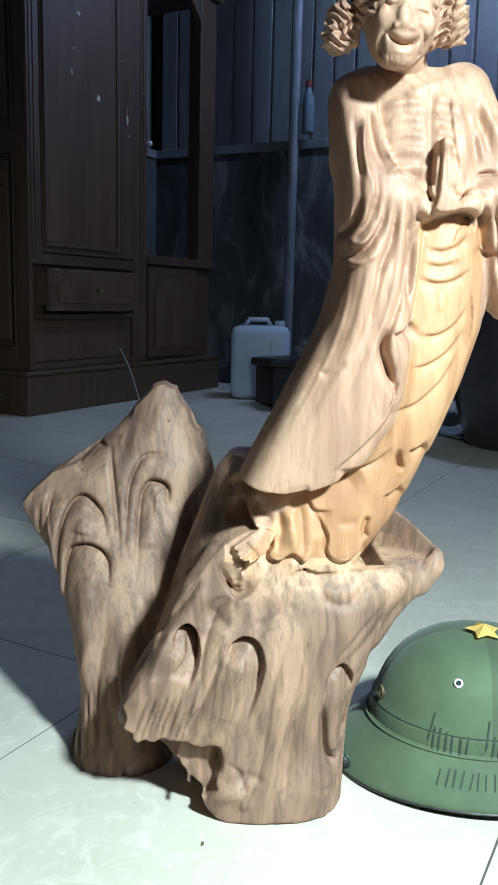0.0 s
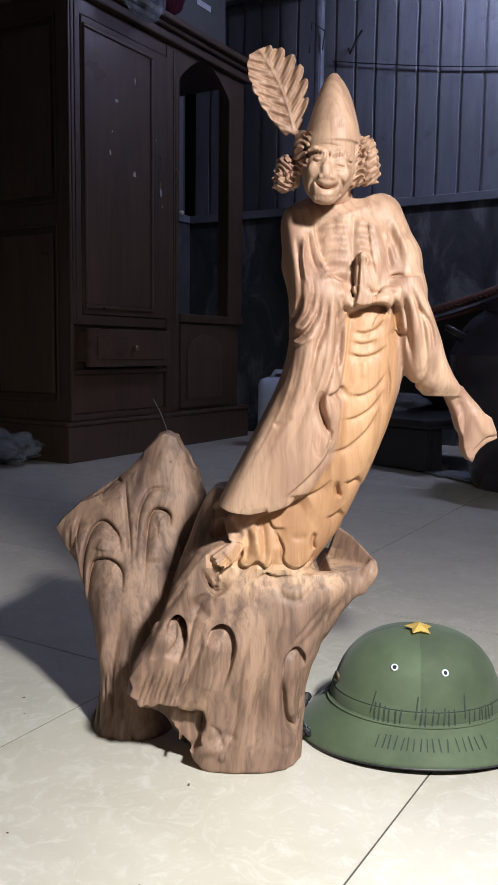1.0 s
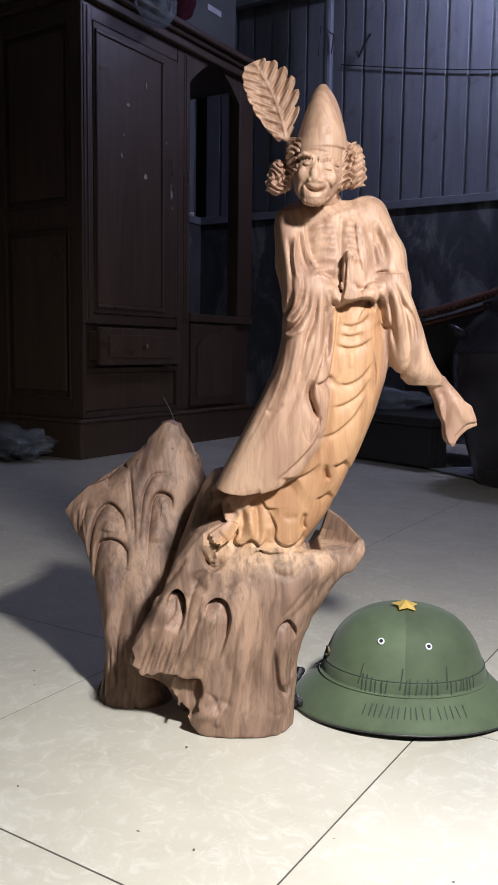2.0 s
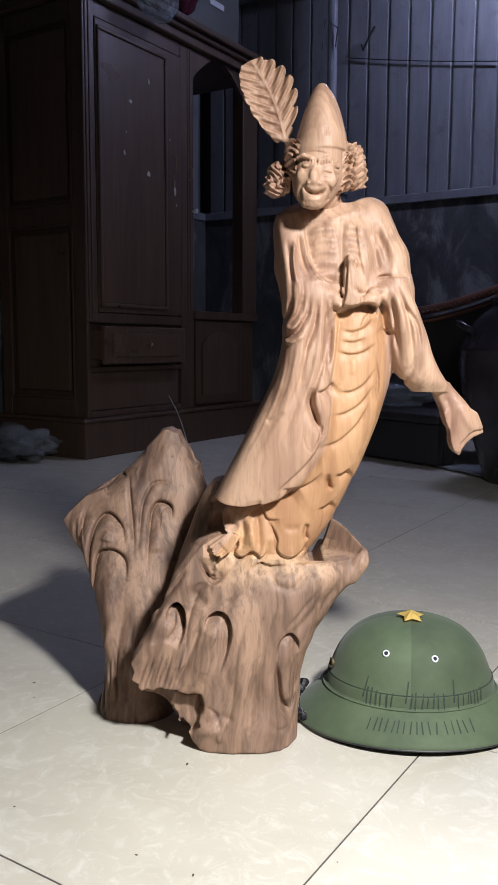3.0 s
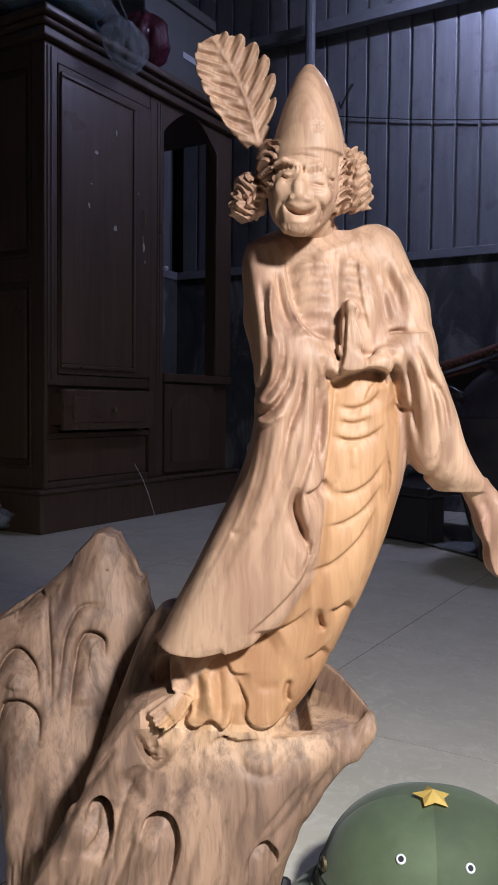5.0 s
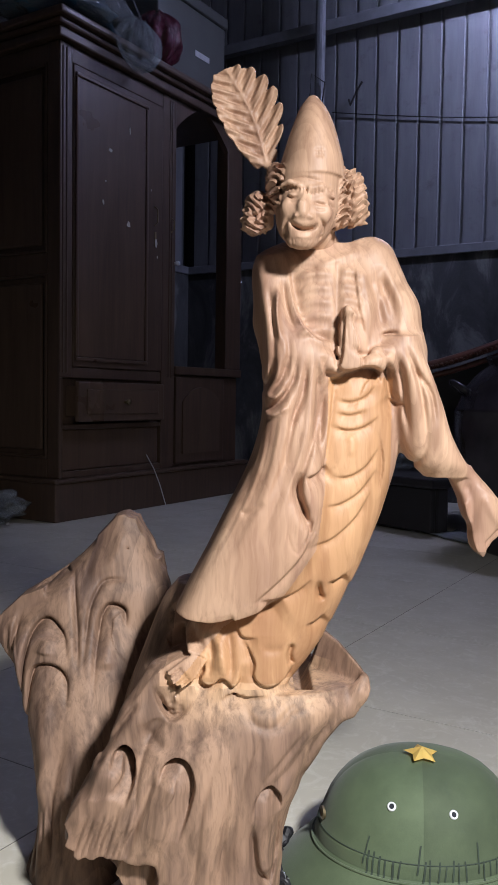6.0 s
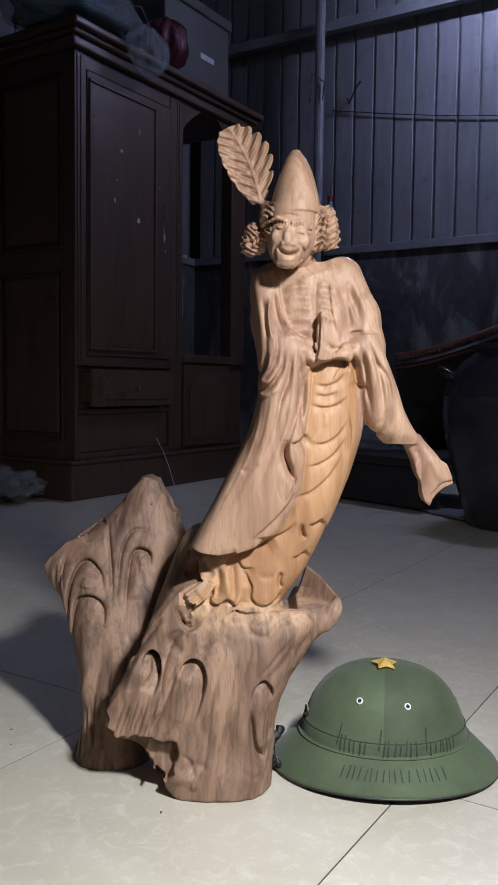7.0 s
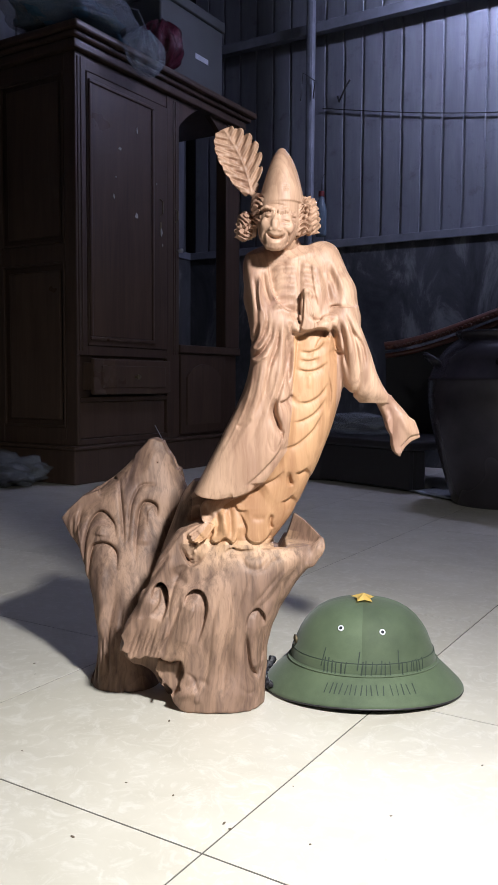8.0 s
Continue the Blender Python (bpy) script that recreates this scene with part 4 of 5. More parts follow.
clay.groove((-0.083, 0.258, -0.077, 0.263, -0.069, 0.269), 0.0011, 0.003, 1.14, 1.3, 6)
clay.groove((-0.080, 0.255, -0.074, 0.260, -0.066, 0.266), 0.0011, 0.003, 1.14, 1.3, 6)
# robe: long folds, gathered over the forearm, and the turned-over edge
clay.drape((0.004, 0.588, -0.002, 0.535, -0.006, 0.478, -0.033, 0.422, -0.065, 0.361), (0.060, 0.573, 0.061, 0.526, 0.048, 0.484, 0.030, 0.423, 0.000, 0.362), 13, 0.0032, 0.002, seed=4)
clay.groove((0.025, 0.589, 0.021, 0.568, 0.009, 0.549), 0.0035, 0.005, ends=3)
clay.groove((0.034, 0.587, 0.031, 0.563, 0.016, 0.540, 0.003, 0.534), 0.0035, 0.005, ends=3)
clay.groove((0.044, 0.584, 0.040, 0.549, 0.028, 0.516), 0.0035, 0.005, ends=3)
clay.groove((0.054, 0.582, 0.055, 0.545, 0.052, 0.503), 0.0035, 0.005, ends=3)
clay.groove((0.013, 0.586, 0.009, 0.567, 0.002, 0.553), 0.0035, 0.005, ends=3)
clay.groove((0.062, 0.568, 0.060, 0.526, 0.057, 0.493), 0.0035, 0.005, ends=3)
clay.groove((0.003, 0.549, 0.014, 0.547, 0.026, 0.559), 0.003, -0.003)
clay.groove((0.002, 0.534, 0.011, 0.530, 0.028, 0.539), 0.003, -0.003)
clay.groove((0.039, 0.475, 0.037, 0.456, 0.043, 0.437, 0.050, 0.418), 0.0038, 0.013, ends=3)
clay.hem((0.044, 0.469, 0.055, 0.473, 0.065, 0.482), 0.006, 0.01)
clay.groove((-0.019, 0.434, -0.008, 0.435, 0.005, 0.445), 0.003, 0.002)
clay.drape((-0.003, 0.659, -0.001, 0.594, 0.002, 0.528), (0.022, 0.643, 0.031, 0.586, 0.023, 0.528), 6, 0.003, 0.0016, seed=3)
clay.groove((0.016, 0.656, 0.014, 0.628, 0.018, 0.600), 0.003, -0.004)
clay.groove((0.006, 0.656, 0.011, 0.624, 0.016, 0.598), 0.003, 0.0018)
for n in range(6):
    clay.groove((0.031 + 0.006 * n, 0.450 - 0.002 * n, 0.029 + 0.005 * n, 0.411 + 0.001 * n, 0.040 + 0.002 * n, 0.396 + 0.0035 * n, 0.055 - 0.0005 * n, 0.417 + 0.006 * n), 0.0013, 0.0011, ends=3)
# sleeve folds
clay.groove((0.117, 0.600, 0.125, 0.576, 0.130, 0.552, 0.142, 0.543), 0.003, 0.0045, ends=3)
clay.groove((0.129, 0.595, 0.139, 0.571, 0.144, 0.537, 0.150, 0.504), 0.003, 0.0045, ends=3)
clay.groove((0.141, 0.600, 0.153, 0.571, 0.161, 0.538, 0.166, 0.499), 0.003, 0.0045, ends=3)
clay.groove((0.151, 0.576, 0.168, 0.552, 0.173, 0.519), 0.003, 0.0045, ends=3)
clay.hem((0.126, 0.552, 0.133, 0.545, 0.143, 0.543), 0.006, 0.008, ends=3)
clay.groove((0.140, 0.504, 0.150, 0.482, 0.162, 0.487, 0.166, 0.514), 0.003, 0.0045, ends=3)
clay.groove((0.099, 0.575, 0.121, 0.657, 0.116, 0.681), 0.006, 0.002)
clay.groove((0.122, 0.614, 0.116, 0.643, 0.106, 0.672), 0.008, 0.004)
clay.drape((0.099, 0.686, 0.116, 0.652, 0.124, 0.614), (0.116, 0.691, 0.138, 0.648, 0.148, 0.605), 4, 0.004, 0.003, seed=6)
clay.groove((0.209, 0.465, 0.218, 0.442, 0.218, 0.395), 0.005, 0.004)
clay.groove((0.228, 0.451, 0.237, 0.434, 0.248, 0.417), 0.005, -0.003)

# head, hat and leaf, in finer clay
fine = Clay((-0.075, 1.165, 0.675), (0.125, 1.31, 0.880), 0.0011)
fine.blob((0.042, 1.230, 0.737), (0.0318, 0.0375, 0.0395), (0, -3, 0))
fine.blob((0.037, 1.217, 0.714), (0.023, 0.0265, 0.0232), (0, -6, 0), 0.012)
fine.blob((0.044, 1.232, 0.758), (0.0308, 0.038, 0.022), k=0.006)
fine.tube([(0.064, 1.285, 0.695, 0.02), (0.055, 1.262, 0.711, 0.017)], 0.012)
fine.loft([(0.758, 0.046, 1.232, 0.0330, 0.0395), (0.776, 0.0465, 1.232, 0.0305, 0.0385), (0.803, 0.047, 1.233, 0.023, 0.033), (0.819, 0.047, 1.233, 0.017, 0.025), (0.830, 0.046, 1.233, 0.012, 0.017), (0.836, 0.046, 1.233, 0.007, 0.011), (0.838, 0.046, 1.233, 0.003, 0.005)], 0.003, 2.0)
# nose, cheeks, chin and brows
fine.tube([(0.037, 1.195, 0.738, 0.0028), (0.036, 1.191, 0.726, 0.0034), (0.036, 1.1895, 0.7185, 0.0037)], 0.005)
fine.blob((0.0295, 1.191, 0.7165), (0.0027, 0.003, 0.0024), k=0.002)
fine.blob((0.0435, 1.191, 0.7150), (0.003, 0.003, 0.0024), k=0.002)
fine.blob((0.023, 1.200, 0.726), (0.0065, 0.0045, 0.0065), k=0.005)
fine.blob((0.055, 1.200, 0.721), (0.009, 0.0055, 0.008), k=0.006)
fine.blob((0.0355, 1.204, 0.6955), (0.0135, 0.011, 0.0095), k=0.008)
fine.blob((0.027, 1.191, 0.737), (0.0068, 0.0024, 0.0042), (0, 8, 0), 0.003, cut=True)
fine.blob((0.052, 1.192, 0.731), (0.0078, 0.0024, 0.0044), (0, 12, 0), 0.003, cut=True)
fine.tube([(0.017, 1.200, 0.746, 0.0022), (0.024, 1.196, 0.748, 0.0027), (0.032, 1.194, 0.744, 0.0022)], 0.003)
fine.tube([(0.043, 1.194, 0.741, 0.0024), (0.053, 1.196, 0.743, 0.0032), (0.065, 1.203, 0.736, 0.0024)], 0.003)
fine.blob((0.027, 1.198, 0.736), (0.0052, 0.0042, 0.003), k=0.0008)
fine.blob((0.053, 1.198, 0.730), (0.006, 0.0042, 0.0032), k=0.0008)
fine.groove((0.022, 0.736, 0.027, 0.733, 0.032, 0.735), 0.0008, 0.0018, 1.1, 1.22, 4)
fine.groove((0.046, 0.729, 0.052, 0.728, 0.059, 0.727), 0.0008, 0.0018, 1.1, 1.22, 4)
fine.groove((0.045, 0.725, 0.052, 0.722, 0.060, 0.724), 0.0012, 0.0012, 1.1, 1.22, 3)
fine.groove((0.023, 0.731, 0.027, 0.729, 0.033, 0.730), 0.0012, 0.0012, 1.1, 1.22, 3)
fine.groove((0.0235, 0.713, 0.029, 0.7075, 0.036, 0.7045, 0.046, 0.706, 0.051, 0.710), 0.0013, 0.0065, 1.1, 1.235, 3)
fine.groove((0.028, 0.699, 0.037, 0.696, 0.047, 0.699), 0.0016, -0.0012, 1.1, 1.235, 3)
fine.groove((0.027, 0.712, 0.037, 0.709, 0.049, 0.711), 0.0011, -0.0012, 1.1, 1.235, 3)
fine.groove((0.029, 0.719, 0.022, 0.713, 0.020, 0.705, 0.024, 0.695), 0.0016, 0.0026, 1.1, 1.235, 3)
fine.groove((0.048, 0.718, 0.056, 0.710, 0.055, 0.702, 0.049, 0.695), 0.0016, 0.0026, 1.1, 1.235, 3)
fine.groove((0.022, 0.751, 0.037, 0.752, 0.055, 0.748), 0.0011, 0.0012, 1.1, 1.235, 3)
fine.groove((0.039, 0.744, 0.039, 0.738), 0.001, 0.0016, 1.1, 1.235, 3)
fine.groove((0.060, 0.733, 0.067, 0.735), 0.001, 0.0014, 1.1, 1.24, 3)
fine.groove((0.060, 0.729, 0.067, 0.727), 0.001, 0.0014, 1.1, 1.24, 3)
for n in range(14):
    f = n / 13
    x, z = 0.018 * (1 - f) + 0.064 * f, 0.742 - 0.003 * f + 0.002 * math.sin(9 * f)
    fine.groove((x, z - 0.003, x + 0.0006, z + 0.003), 0.0006, 0.0012, 1.1, 1.225, 9)
fine.groove((0.049, 0.770, 0.049, 0.779), 0.0007, 0.0007, 1.1, 1.23, 9)
fine.groove((0.054, 0.770, 0.054, 0.779), 0.0007, 0.0007, 1.1, 1.23, 9)
fine.groove((0.046, 0.778, 0.056, 0.778), 0.0007, 0.0007, 1.1, 1.23, 9)
fine.groove((0.046, 0.773, 0.056, 0.773), 0.0007, 0.0007, 1.1, 1.23, 9)
for n in range(7):
    fine.groove((0.026 + 0.0032 * n, 0.697, 0.0285 + 0.0016 * n, 0.684), 0.0007, 0.0011, 1.1, 1.225, 5)
# curls


def curls(cx, cy, cz, rx, rz, seed):
    fine.blob((cx, cy, cz), (rx, 0.019, rz), k=0.004)
    fine.blob((cx + 0.004 * math.copysign(1, cx), cy - 0.004, cz - 0.5 * rz), (rx * 0.8, 0.014, rz * 0.55), k=0.003)
    fine.blob((cx, cy, cz + 0.55 * rz), (rx * 0.85, 0.014, rz * 0.45), k=0.003)
    s, x, y, z = fine.part((cx - 1.3 * rx, cy - 0.03, cz - 1.3 * rz), (cx + 1.3 * rx, cy + 0.03, cz + 1.3 * rz), 0)
    fade = np.clip(2.6 - 2.2 * np.sqrt(((x - cx) / rx / 1.25) ** 2 + ((z - cz) / rz / 1.25) ** 2), 0, 1)
    flow = (z - cz) - 0.45 * np.abs(x - 0.042) + 0.006 * np.sin(150 * x + seed) + 0.004 * np.sin(230 * y + 2 * seed)
    bend = np.sin(210 * z + seed + 1.3 * np.sin(190 * x + 120 * y))
    e = 0.0014 * np.sin(560 * flow + 2.2 * bend) + 0.0009 * np.sin(1250 * flow + 2.0 * bend + seed) + 0.0018 * np.sin(240 * x - 330 * z + 2.6 * bend + 90 * y)
    fine.d[s] += (e * fade).astype(np.float32)


curls(-0.006, 1.250, 0.730, 0.0135, 0.021, 1.0)
curls(0.087, 1.248, 0.746, 0.0145, 0.026, 2.6)
curls(0.010, 1.238, 0.753, 0.008, 0.02, 4.1)
curls(0.075, 1.246, 0.735, 0.009, 0.018, 5.2)
for n in range(7):
    f = n / 8
    fine.tube([(0.076 + 0.006 * math.sin(2 * f), 1.245, 0.750 - 0.034 * f, 0.005), (0.090 + 0.007 * math.sin(3.1 * f) + 0.001 * (n % 2), 1.242 + 0.004 * (n % 3), 0.750 - 0.038 * f, 0.0034), (0.098 + 0.007 * math.sin(3.1 * f), 1.246, 0.754 - 0.044 * f + 0.003 * (n % 2), 0.0013)], 0.002)
for n in range(5):
    f = n / 6
    fine.tube([(0.005, 1.245, 0.731 - 0.02 * f, 0.005), (-0.011 - 0.004 * math.sin(3.1 * f), 1.244 + 0.004 * (n % 3), 0.732 - 0.026 * f, 0.0034), (-0.019 - 0.004 * math.sin(3.1 * f), 1.248, 0.735 - 0.031 * f + 0.003 * (n % 2), 0.0013)], 0.002)
# leaf on its stalk
tip, foot = np.array((-0.041, 0.875)), np.array((0.002, 0.780))
fine.tube([(0.020, 1.250, 0.774, 0.005), (0.002, 1.255, 0.779, 0.0035)], 0.003)
run = tip - foot
size = float(np.hypot(*run))
run /= size
s, x, y, z = fine.part((-0.075, 1.22, 0.770), (0.022, 0.790, 1.29)[:1] + (1.29, 0.880), 0)
p, q = (x - foot[0]) * run[0] + (z - foot[1]) * run[1], (x - foot[0]) * -run[1] + (z - foot[1]) * run[0]
f = np.clip(p / size, 0, 1)
q = q + 0.006 * np.sin(math.pi * f)
lobes = np.sqrt(np.abs(np.sin(math.pi * (6.0 * f - 0.3 - np.abs(q) * 22))))
half = 0.0325 * np.power(np.sin(math.pi * np.clip(0.03 + 0.93 * f**1.15, 0, 1)), 0.5) * np.where(q < 0, 0.64 + 0.36 * lobes, 0.9 + 0.1 * lobes)
ribs = np.sin(2 * math.pi * (6.0 * f - 0.3 - np.abs(q) * 44 - 500 * q * q)) + 0.35 * np.sin(2 * math.pi * (15.3 * f - np.abs(q) * 95))
face = 1.256 - 0.012 * (np.abs(q) / 0.03) ** 2 + 0.0024 * ribs * np.clip(np.abs(q) / 0.006, 0, 1) - 0.0018 * np.exp(-((q / 0.0018) ** 2)) + 0.006 * f
e = np.maximum(np.maximum((np.abs(q) - half) * 0.75, np.abs(y - face) - 0.0026), np.maximum(-p, p - size))
fine.join(s, e.astype(np.float32), 0.0015)

pieces = [clay.skin(), fine.skin()]
verts = np.concatenate([v for v, _ in pieces])
faces = np.concatenate([pieces[0][1], pieces[1][1] + len(pieces[0][0])])
me = bpy.data.meshes.new("root_carving")
me.vertices.add(len(verts))
me.vertices.foreach_set("co", verts.astype(np.float32).ravel())
me.loops.add(4 * len(faces))
me.loops.foreach_set("vertex_index", faces.astype(np.int32).ravel())
me.polygons.add(len(faces))
me.polygons.foreach_set("loop_start", np.arange(0, 4 * len(faces), 4, dtype=np.int32))
me.update(calc_edges=True)
for m in (ROOTWOOD, ROBEWOOD, INNERWOOD):
    me.materials.append(m)
# heartwood colours: root below, pale robe above, yellower wood where the inner robe was cut deeper
mid = verts[faces].mean(1)
edge = np.interp(mid[:, 2], [0.255, 0.314, 0.343, 0.396, 0.462, 0.561], [-0.085, -0.034, 0.020, 0.057, 0.065, 0.066])
shake = 0.004 * np.sin(130 * mid[:, 0] + 2 * np.sin(90 * mid[:, 2])) + 0.002 * np.sin(410 * mid[:, 0] + 170 * mid[:, 2])
right = np.interp(mid[:, 2], [0.231, 0.253, 0.279, 0.323, 0.392, 0.401], [0.052, 0.037, 0.055, 0.087, 0.137, 1.0])
kind = np.where(mid[:, 2] < 0.254, 0, 1)
kind = np.where((mid[:, 1] > 1.335) & (mid[:, 2] < 0.420), 0, kind)
kind = np.where((mid[:, 2] < 0.344) & (mid[:, 0] < -0.093 + shake), 0, kind)
kind = np.where((mid[:, 2] < 0.392) & (mid[:, 0] > right), 0, kind)
kind = np.where((kind == 1) & (mid[:, 2] < 0.568) & (mid[:, 0] > edge) & (mid[:, 0] < 0.132) & (mid[:, 1] < 1.325), 2, kind)
# sapwood shows pale on the platform round the feet
near = np.clip((verts[:, 2] - 0.214) / (0.254 - 0.214), 0, 1) * np.clip((verts[:, 0] - -0.103) / 0.03, 0, 1) * np.clip((0.085 - verts[:, 0]) / 0.03, 0, 1) * (verts[:, 1] < 1.33) * (verts[:, 2] < 0.260)
me.attributes.new("sapwood", "FLOAT", "POINT").data.foreach_set("value", near.astype(np.float32))
me.polygons.foreach_set("material_index", kind.astype(np.int32))
me.shade_smooth()
tagged(new("root_carving", me), "pale wooden carving of a robed figure on a twisted root", "statue")

# ---- post, cable and added fill tube on the far wall ----
post = base("steel_post", ROOM @ pose(-1.925, 3.9, 0), "grey galvanised steel post against the sheet wall", "post")
link("shaft", box(-0.026, 0.026, -0.026, 0.026, 0, TOP, 0.018), STEEL, post)
link("foot_plate", box(-0.06, 0.06, -0.05, 0.05, 0, 0.008, 0.001), STEEL, post)
link("tie", cord([(0.035, -0.03, 2.2), (0.05, -0.035, 2.3), (-0.03, -0.04, 2.36), (-0.05, -0.03, 2.2)], 0.004), BLACK, post, "black wire twisted round the post")
sag = [(-1.9 + 2.5 * f, 4.018, 2.185 - 0.25 * f - 0.09 * math.sin(math.pi * f)) for f in np.linspace(0, 1, 16)]
cable = base("wall_cable", ROOM, "thin dark cable slung across the sheet wall", "cable")
link("wire", cord(sag, 0.003), BLACK, cable)
link("hook", cord([(-1.8, 4.02, 2.24), (-1.78, 4.0, 2.2), (-1.73, 3.98, 2.27), (-1.7, 3.98, 2.31)], 0.006), BLACK, cable)
# unseen tube, added: stands in for lens flare and lifts the dark background
tube = base("flare_tube", ROOM @ pose(-0.3, 3.5, 2.95), "cold glowing tube out of view, added in place of the violet flare", "lamp")
link("housing", box(-0.62, 0.62, -0.03, 0.03, 0.02, 0.06, 0.006), PLASTIC, tube)
# unseen hood, added to block part of the tube's light from the far floor
bm = bmesh.new()
for x in (-0.12, 0.66):
    for y, z in ((0.03, 0.06), (-0.06, 0.05), (-0.075, -0.04), (-0.03, -0.085), (0.02, -0.09)):
        bm.verts.new((x, y, z))
bm.verts.ensure_lookup_table()
for i in range(4):
    bm.faces.new((bm.verts[i], bm.verts[i + 1], bm.verts[i + 6], bm.verts[i + 5]))
bmesh.ops.solidify(bm, geom=list(bm.faces), thickness=0.003)
link("hood", bm, PLASTIC, tube, "white hood added to keep the tube's light off the floor, open to the wall")
for x in (-0.4, 0.4):
    link("hanger", cord([(x, 0, 0.06), (x, 0, TOP - 2.95)], 0.004), BLACK, tube)
GLOW = bpy.data.materials.new("fill_tube")
GLOW.use_nodes = True
GLOW.node_tree.nodes["Principled BSDF"].inputs["Emission Color"].default_value = (0.63, 0.65, 1.0, 1)
GLOW.node_tree.nodes["Principled BSDF"].inputs["Emission Strength"].default_value = 485.0
link("fill_tube", cord([(-0.58, 0.0, 0.0), (0.58, 0.0, 0.0)], 0.013, 12), GLOW, tube)

bottle = base("plastic_bottle", ROOM @ pose(-1.85, 3.915, 1.385) @ Matrix.Diagonal((1, 1, 1.2, 1)), "small clear plastic bottle with a red cap", "bottle")
link("flask", turned([(0.0, 0.0), (0.03, 0.0), (0.034, 0.01), (0.034, 0.12), (0.03, 0.15), (0.014, 0.19), (0.014, 0.2), (0.0, 0.2)], 20), CLEARBOTTLE, bottle, "", True)
link("cap", turned([(0.0, 0.2), (0.018, 0.2), (0.018, 0.225), (0.0, 0.226)], 20), REDCAP, bottle, "red screw cap")
link("hanger", cord([(0.0, 0.0, 0.22), (0.0, 0.01, 0.3), (0.0, 0.045, 0.32)], 0.002), BLACK, bottle)

# ---- wardrobe ----
ward = base("wardrobe", ROOM @ pose(-2.28, 2.23, 0), "tall dark varnished wooden wardrobe with an open arched bay", "wardrobe")
link("plinth", box(-0.57, 0.015, -0.035, 1.5, 0, 0.165, 0.006), DARKWOOD, ward)
link("plinth_moulding", box(-0.575, 0.024, -0.044, 1.509, 0.165, 0.185, 0.008), DARKWOOD, ward)
link("body", box(-0.56, -0.028, 0.022, 0.80, 0.185, 2.02), DARKWOOD, ward)
link("side_frame", box(-0.56, -0.5, 0, 0.02, 0.185, 2.02, 0.004), DARKWOOD, ward)
link("side_stile", box(-0.07, 0, 0, 0.02, 0.185, 2.02, 0.004), DARKWOOD, ward)
for z0, z1 in ((0.185, 0.27), (1.06, 1.15), (1.94, 2.02)):
    link("side_rail", box(-0.498, -0.072, 0.002, 0.02, z0, z1, 0.004), DARKWOOD, ward)
for z0, z1 in ((0.27, 1.06), (1.15, 1.94)):
    link("side_panel", box(-0.46, -0.11, 0.006, 0.021, z0 + 0.035, z1 - 0.035, 0.008), PANELWOOD, ward, "reddish raised side panel")
    for x0, x1, h0, h1 in ((-0.497, -0.485, z0, z1), (-0.085, -0.073, z0, z1), (-0.484, -0.086, z0, z0 + 0.012), (-0.484, -0.086, z1 - 0.012, z1)):
        link("side_moulding", box(x0, x1, -0.004, 0.012, h0, h1, 0.003), DARKWOOD, ward)
for y0, y1, z0, z1 in ((0.0, 0.075, 0.62, 2.019), (0.0, 0.02, 0.186, 0.62), (0.70, 0.81, 0.186, 2.019)):
    link("stile", box(-0.027, 0.002, y0 + 0.001, y1, z0, z1, 0.004), DARKWOOD, ward)
for y in (0.018, 0.04, 0.758, 0.778):
    link("reed", cord([(0.002, y, 0.64), (0.002, y, 2.0)], 0.005, 8), DARKWOOD, ward)
for z0, z1 in ((0.186, 0.215), (0.395, 0.418), (0.618, 0.665), (1.95, 2.02)):
    link("rail", box(-0.027, 0.0, 0.022, 0.699, z0, z1, 0.004), DARKWOOD, ward)
link("lower_panel", box(-0.025, -0.01, 0.03, 0.69, 0.217, 0.393, 0.005), PANELWOOD, ward)
# the drawer stands a hand's breadth open, and its box shows at the near end
drawer = link("drawer", box(0.03, 0.055, 0.06, 0.66, 0.43, 0.604, 0.006), PANELWOOD, ward)
link("drawer_side", box(-0.026, 0.03, 0.066, 0.08, 0.452, 0.585, 0.002), PANELWOOD, drawer)
link("drawer_side", box(-0.026, 0.03, 0.64, 0.654, 0.452, 0.585, 0.002), PANELWOOD, drawer)
link("drawer_bottom", box(-0.026, 0.03, 0.081, 0.639, 0.456, 0.464), PANELWOOD, drawer)
link("drawer_field", box(0.0548, 0.061, 0.11, 0.61, 0.462, 0.572, 0.004), PANELWOOD, drawer)
link("drawer_knob", turned([(0.0, 0.03), (0.012, 0.028), (0.014, 0.02), (0.007, 0.01), (0.009, 0.0)], 16), BRASS, drawer, "small brass knob", True).matrix_local = pose(0.06, 0.36, 0.517, 0, 90, 0)
door = link("door", box(-0.026, 0.006, 0.077, 0.698, 0.667, 1.948, 0.005), DARKWOOD, ward)
for y0, y1 in ((0.085, 0.103), (0.56, 0.578)):
    link("moulding", box(0.0055, 0.016, y0, y1, 0.711, 1.9, 0.005), PANELWOOD, door)
for z0, z1 in ((0.693, 0.711), (1.9, 1.918)):
    link("moulding", box(0.0055, 0.016, 0.085, 0.578, z0, z1, 0.005), PANELWOOD, door)
link("door_panel", box(0.0055, 0.01, 0.105, 0.558, 0.713, 1.898, 0.002), PANELWOOD, door)
link("key_plate", box(0.006, 0.009, 0.632, 0.646, 1.27, 1.34, 0.001), BRASS, door, "narrow brass key plate")
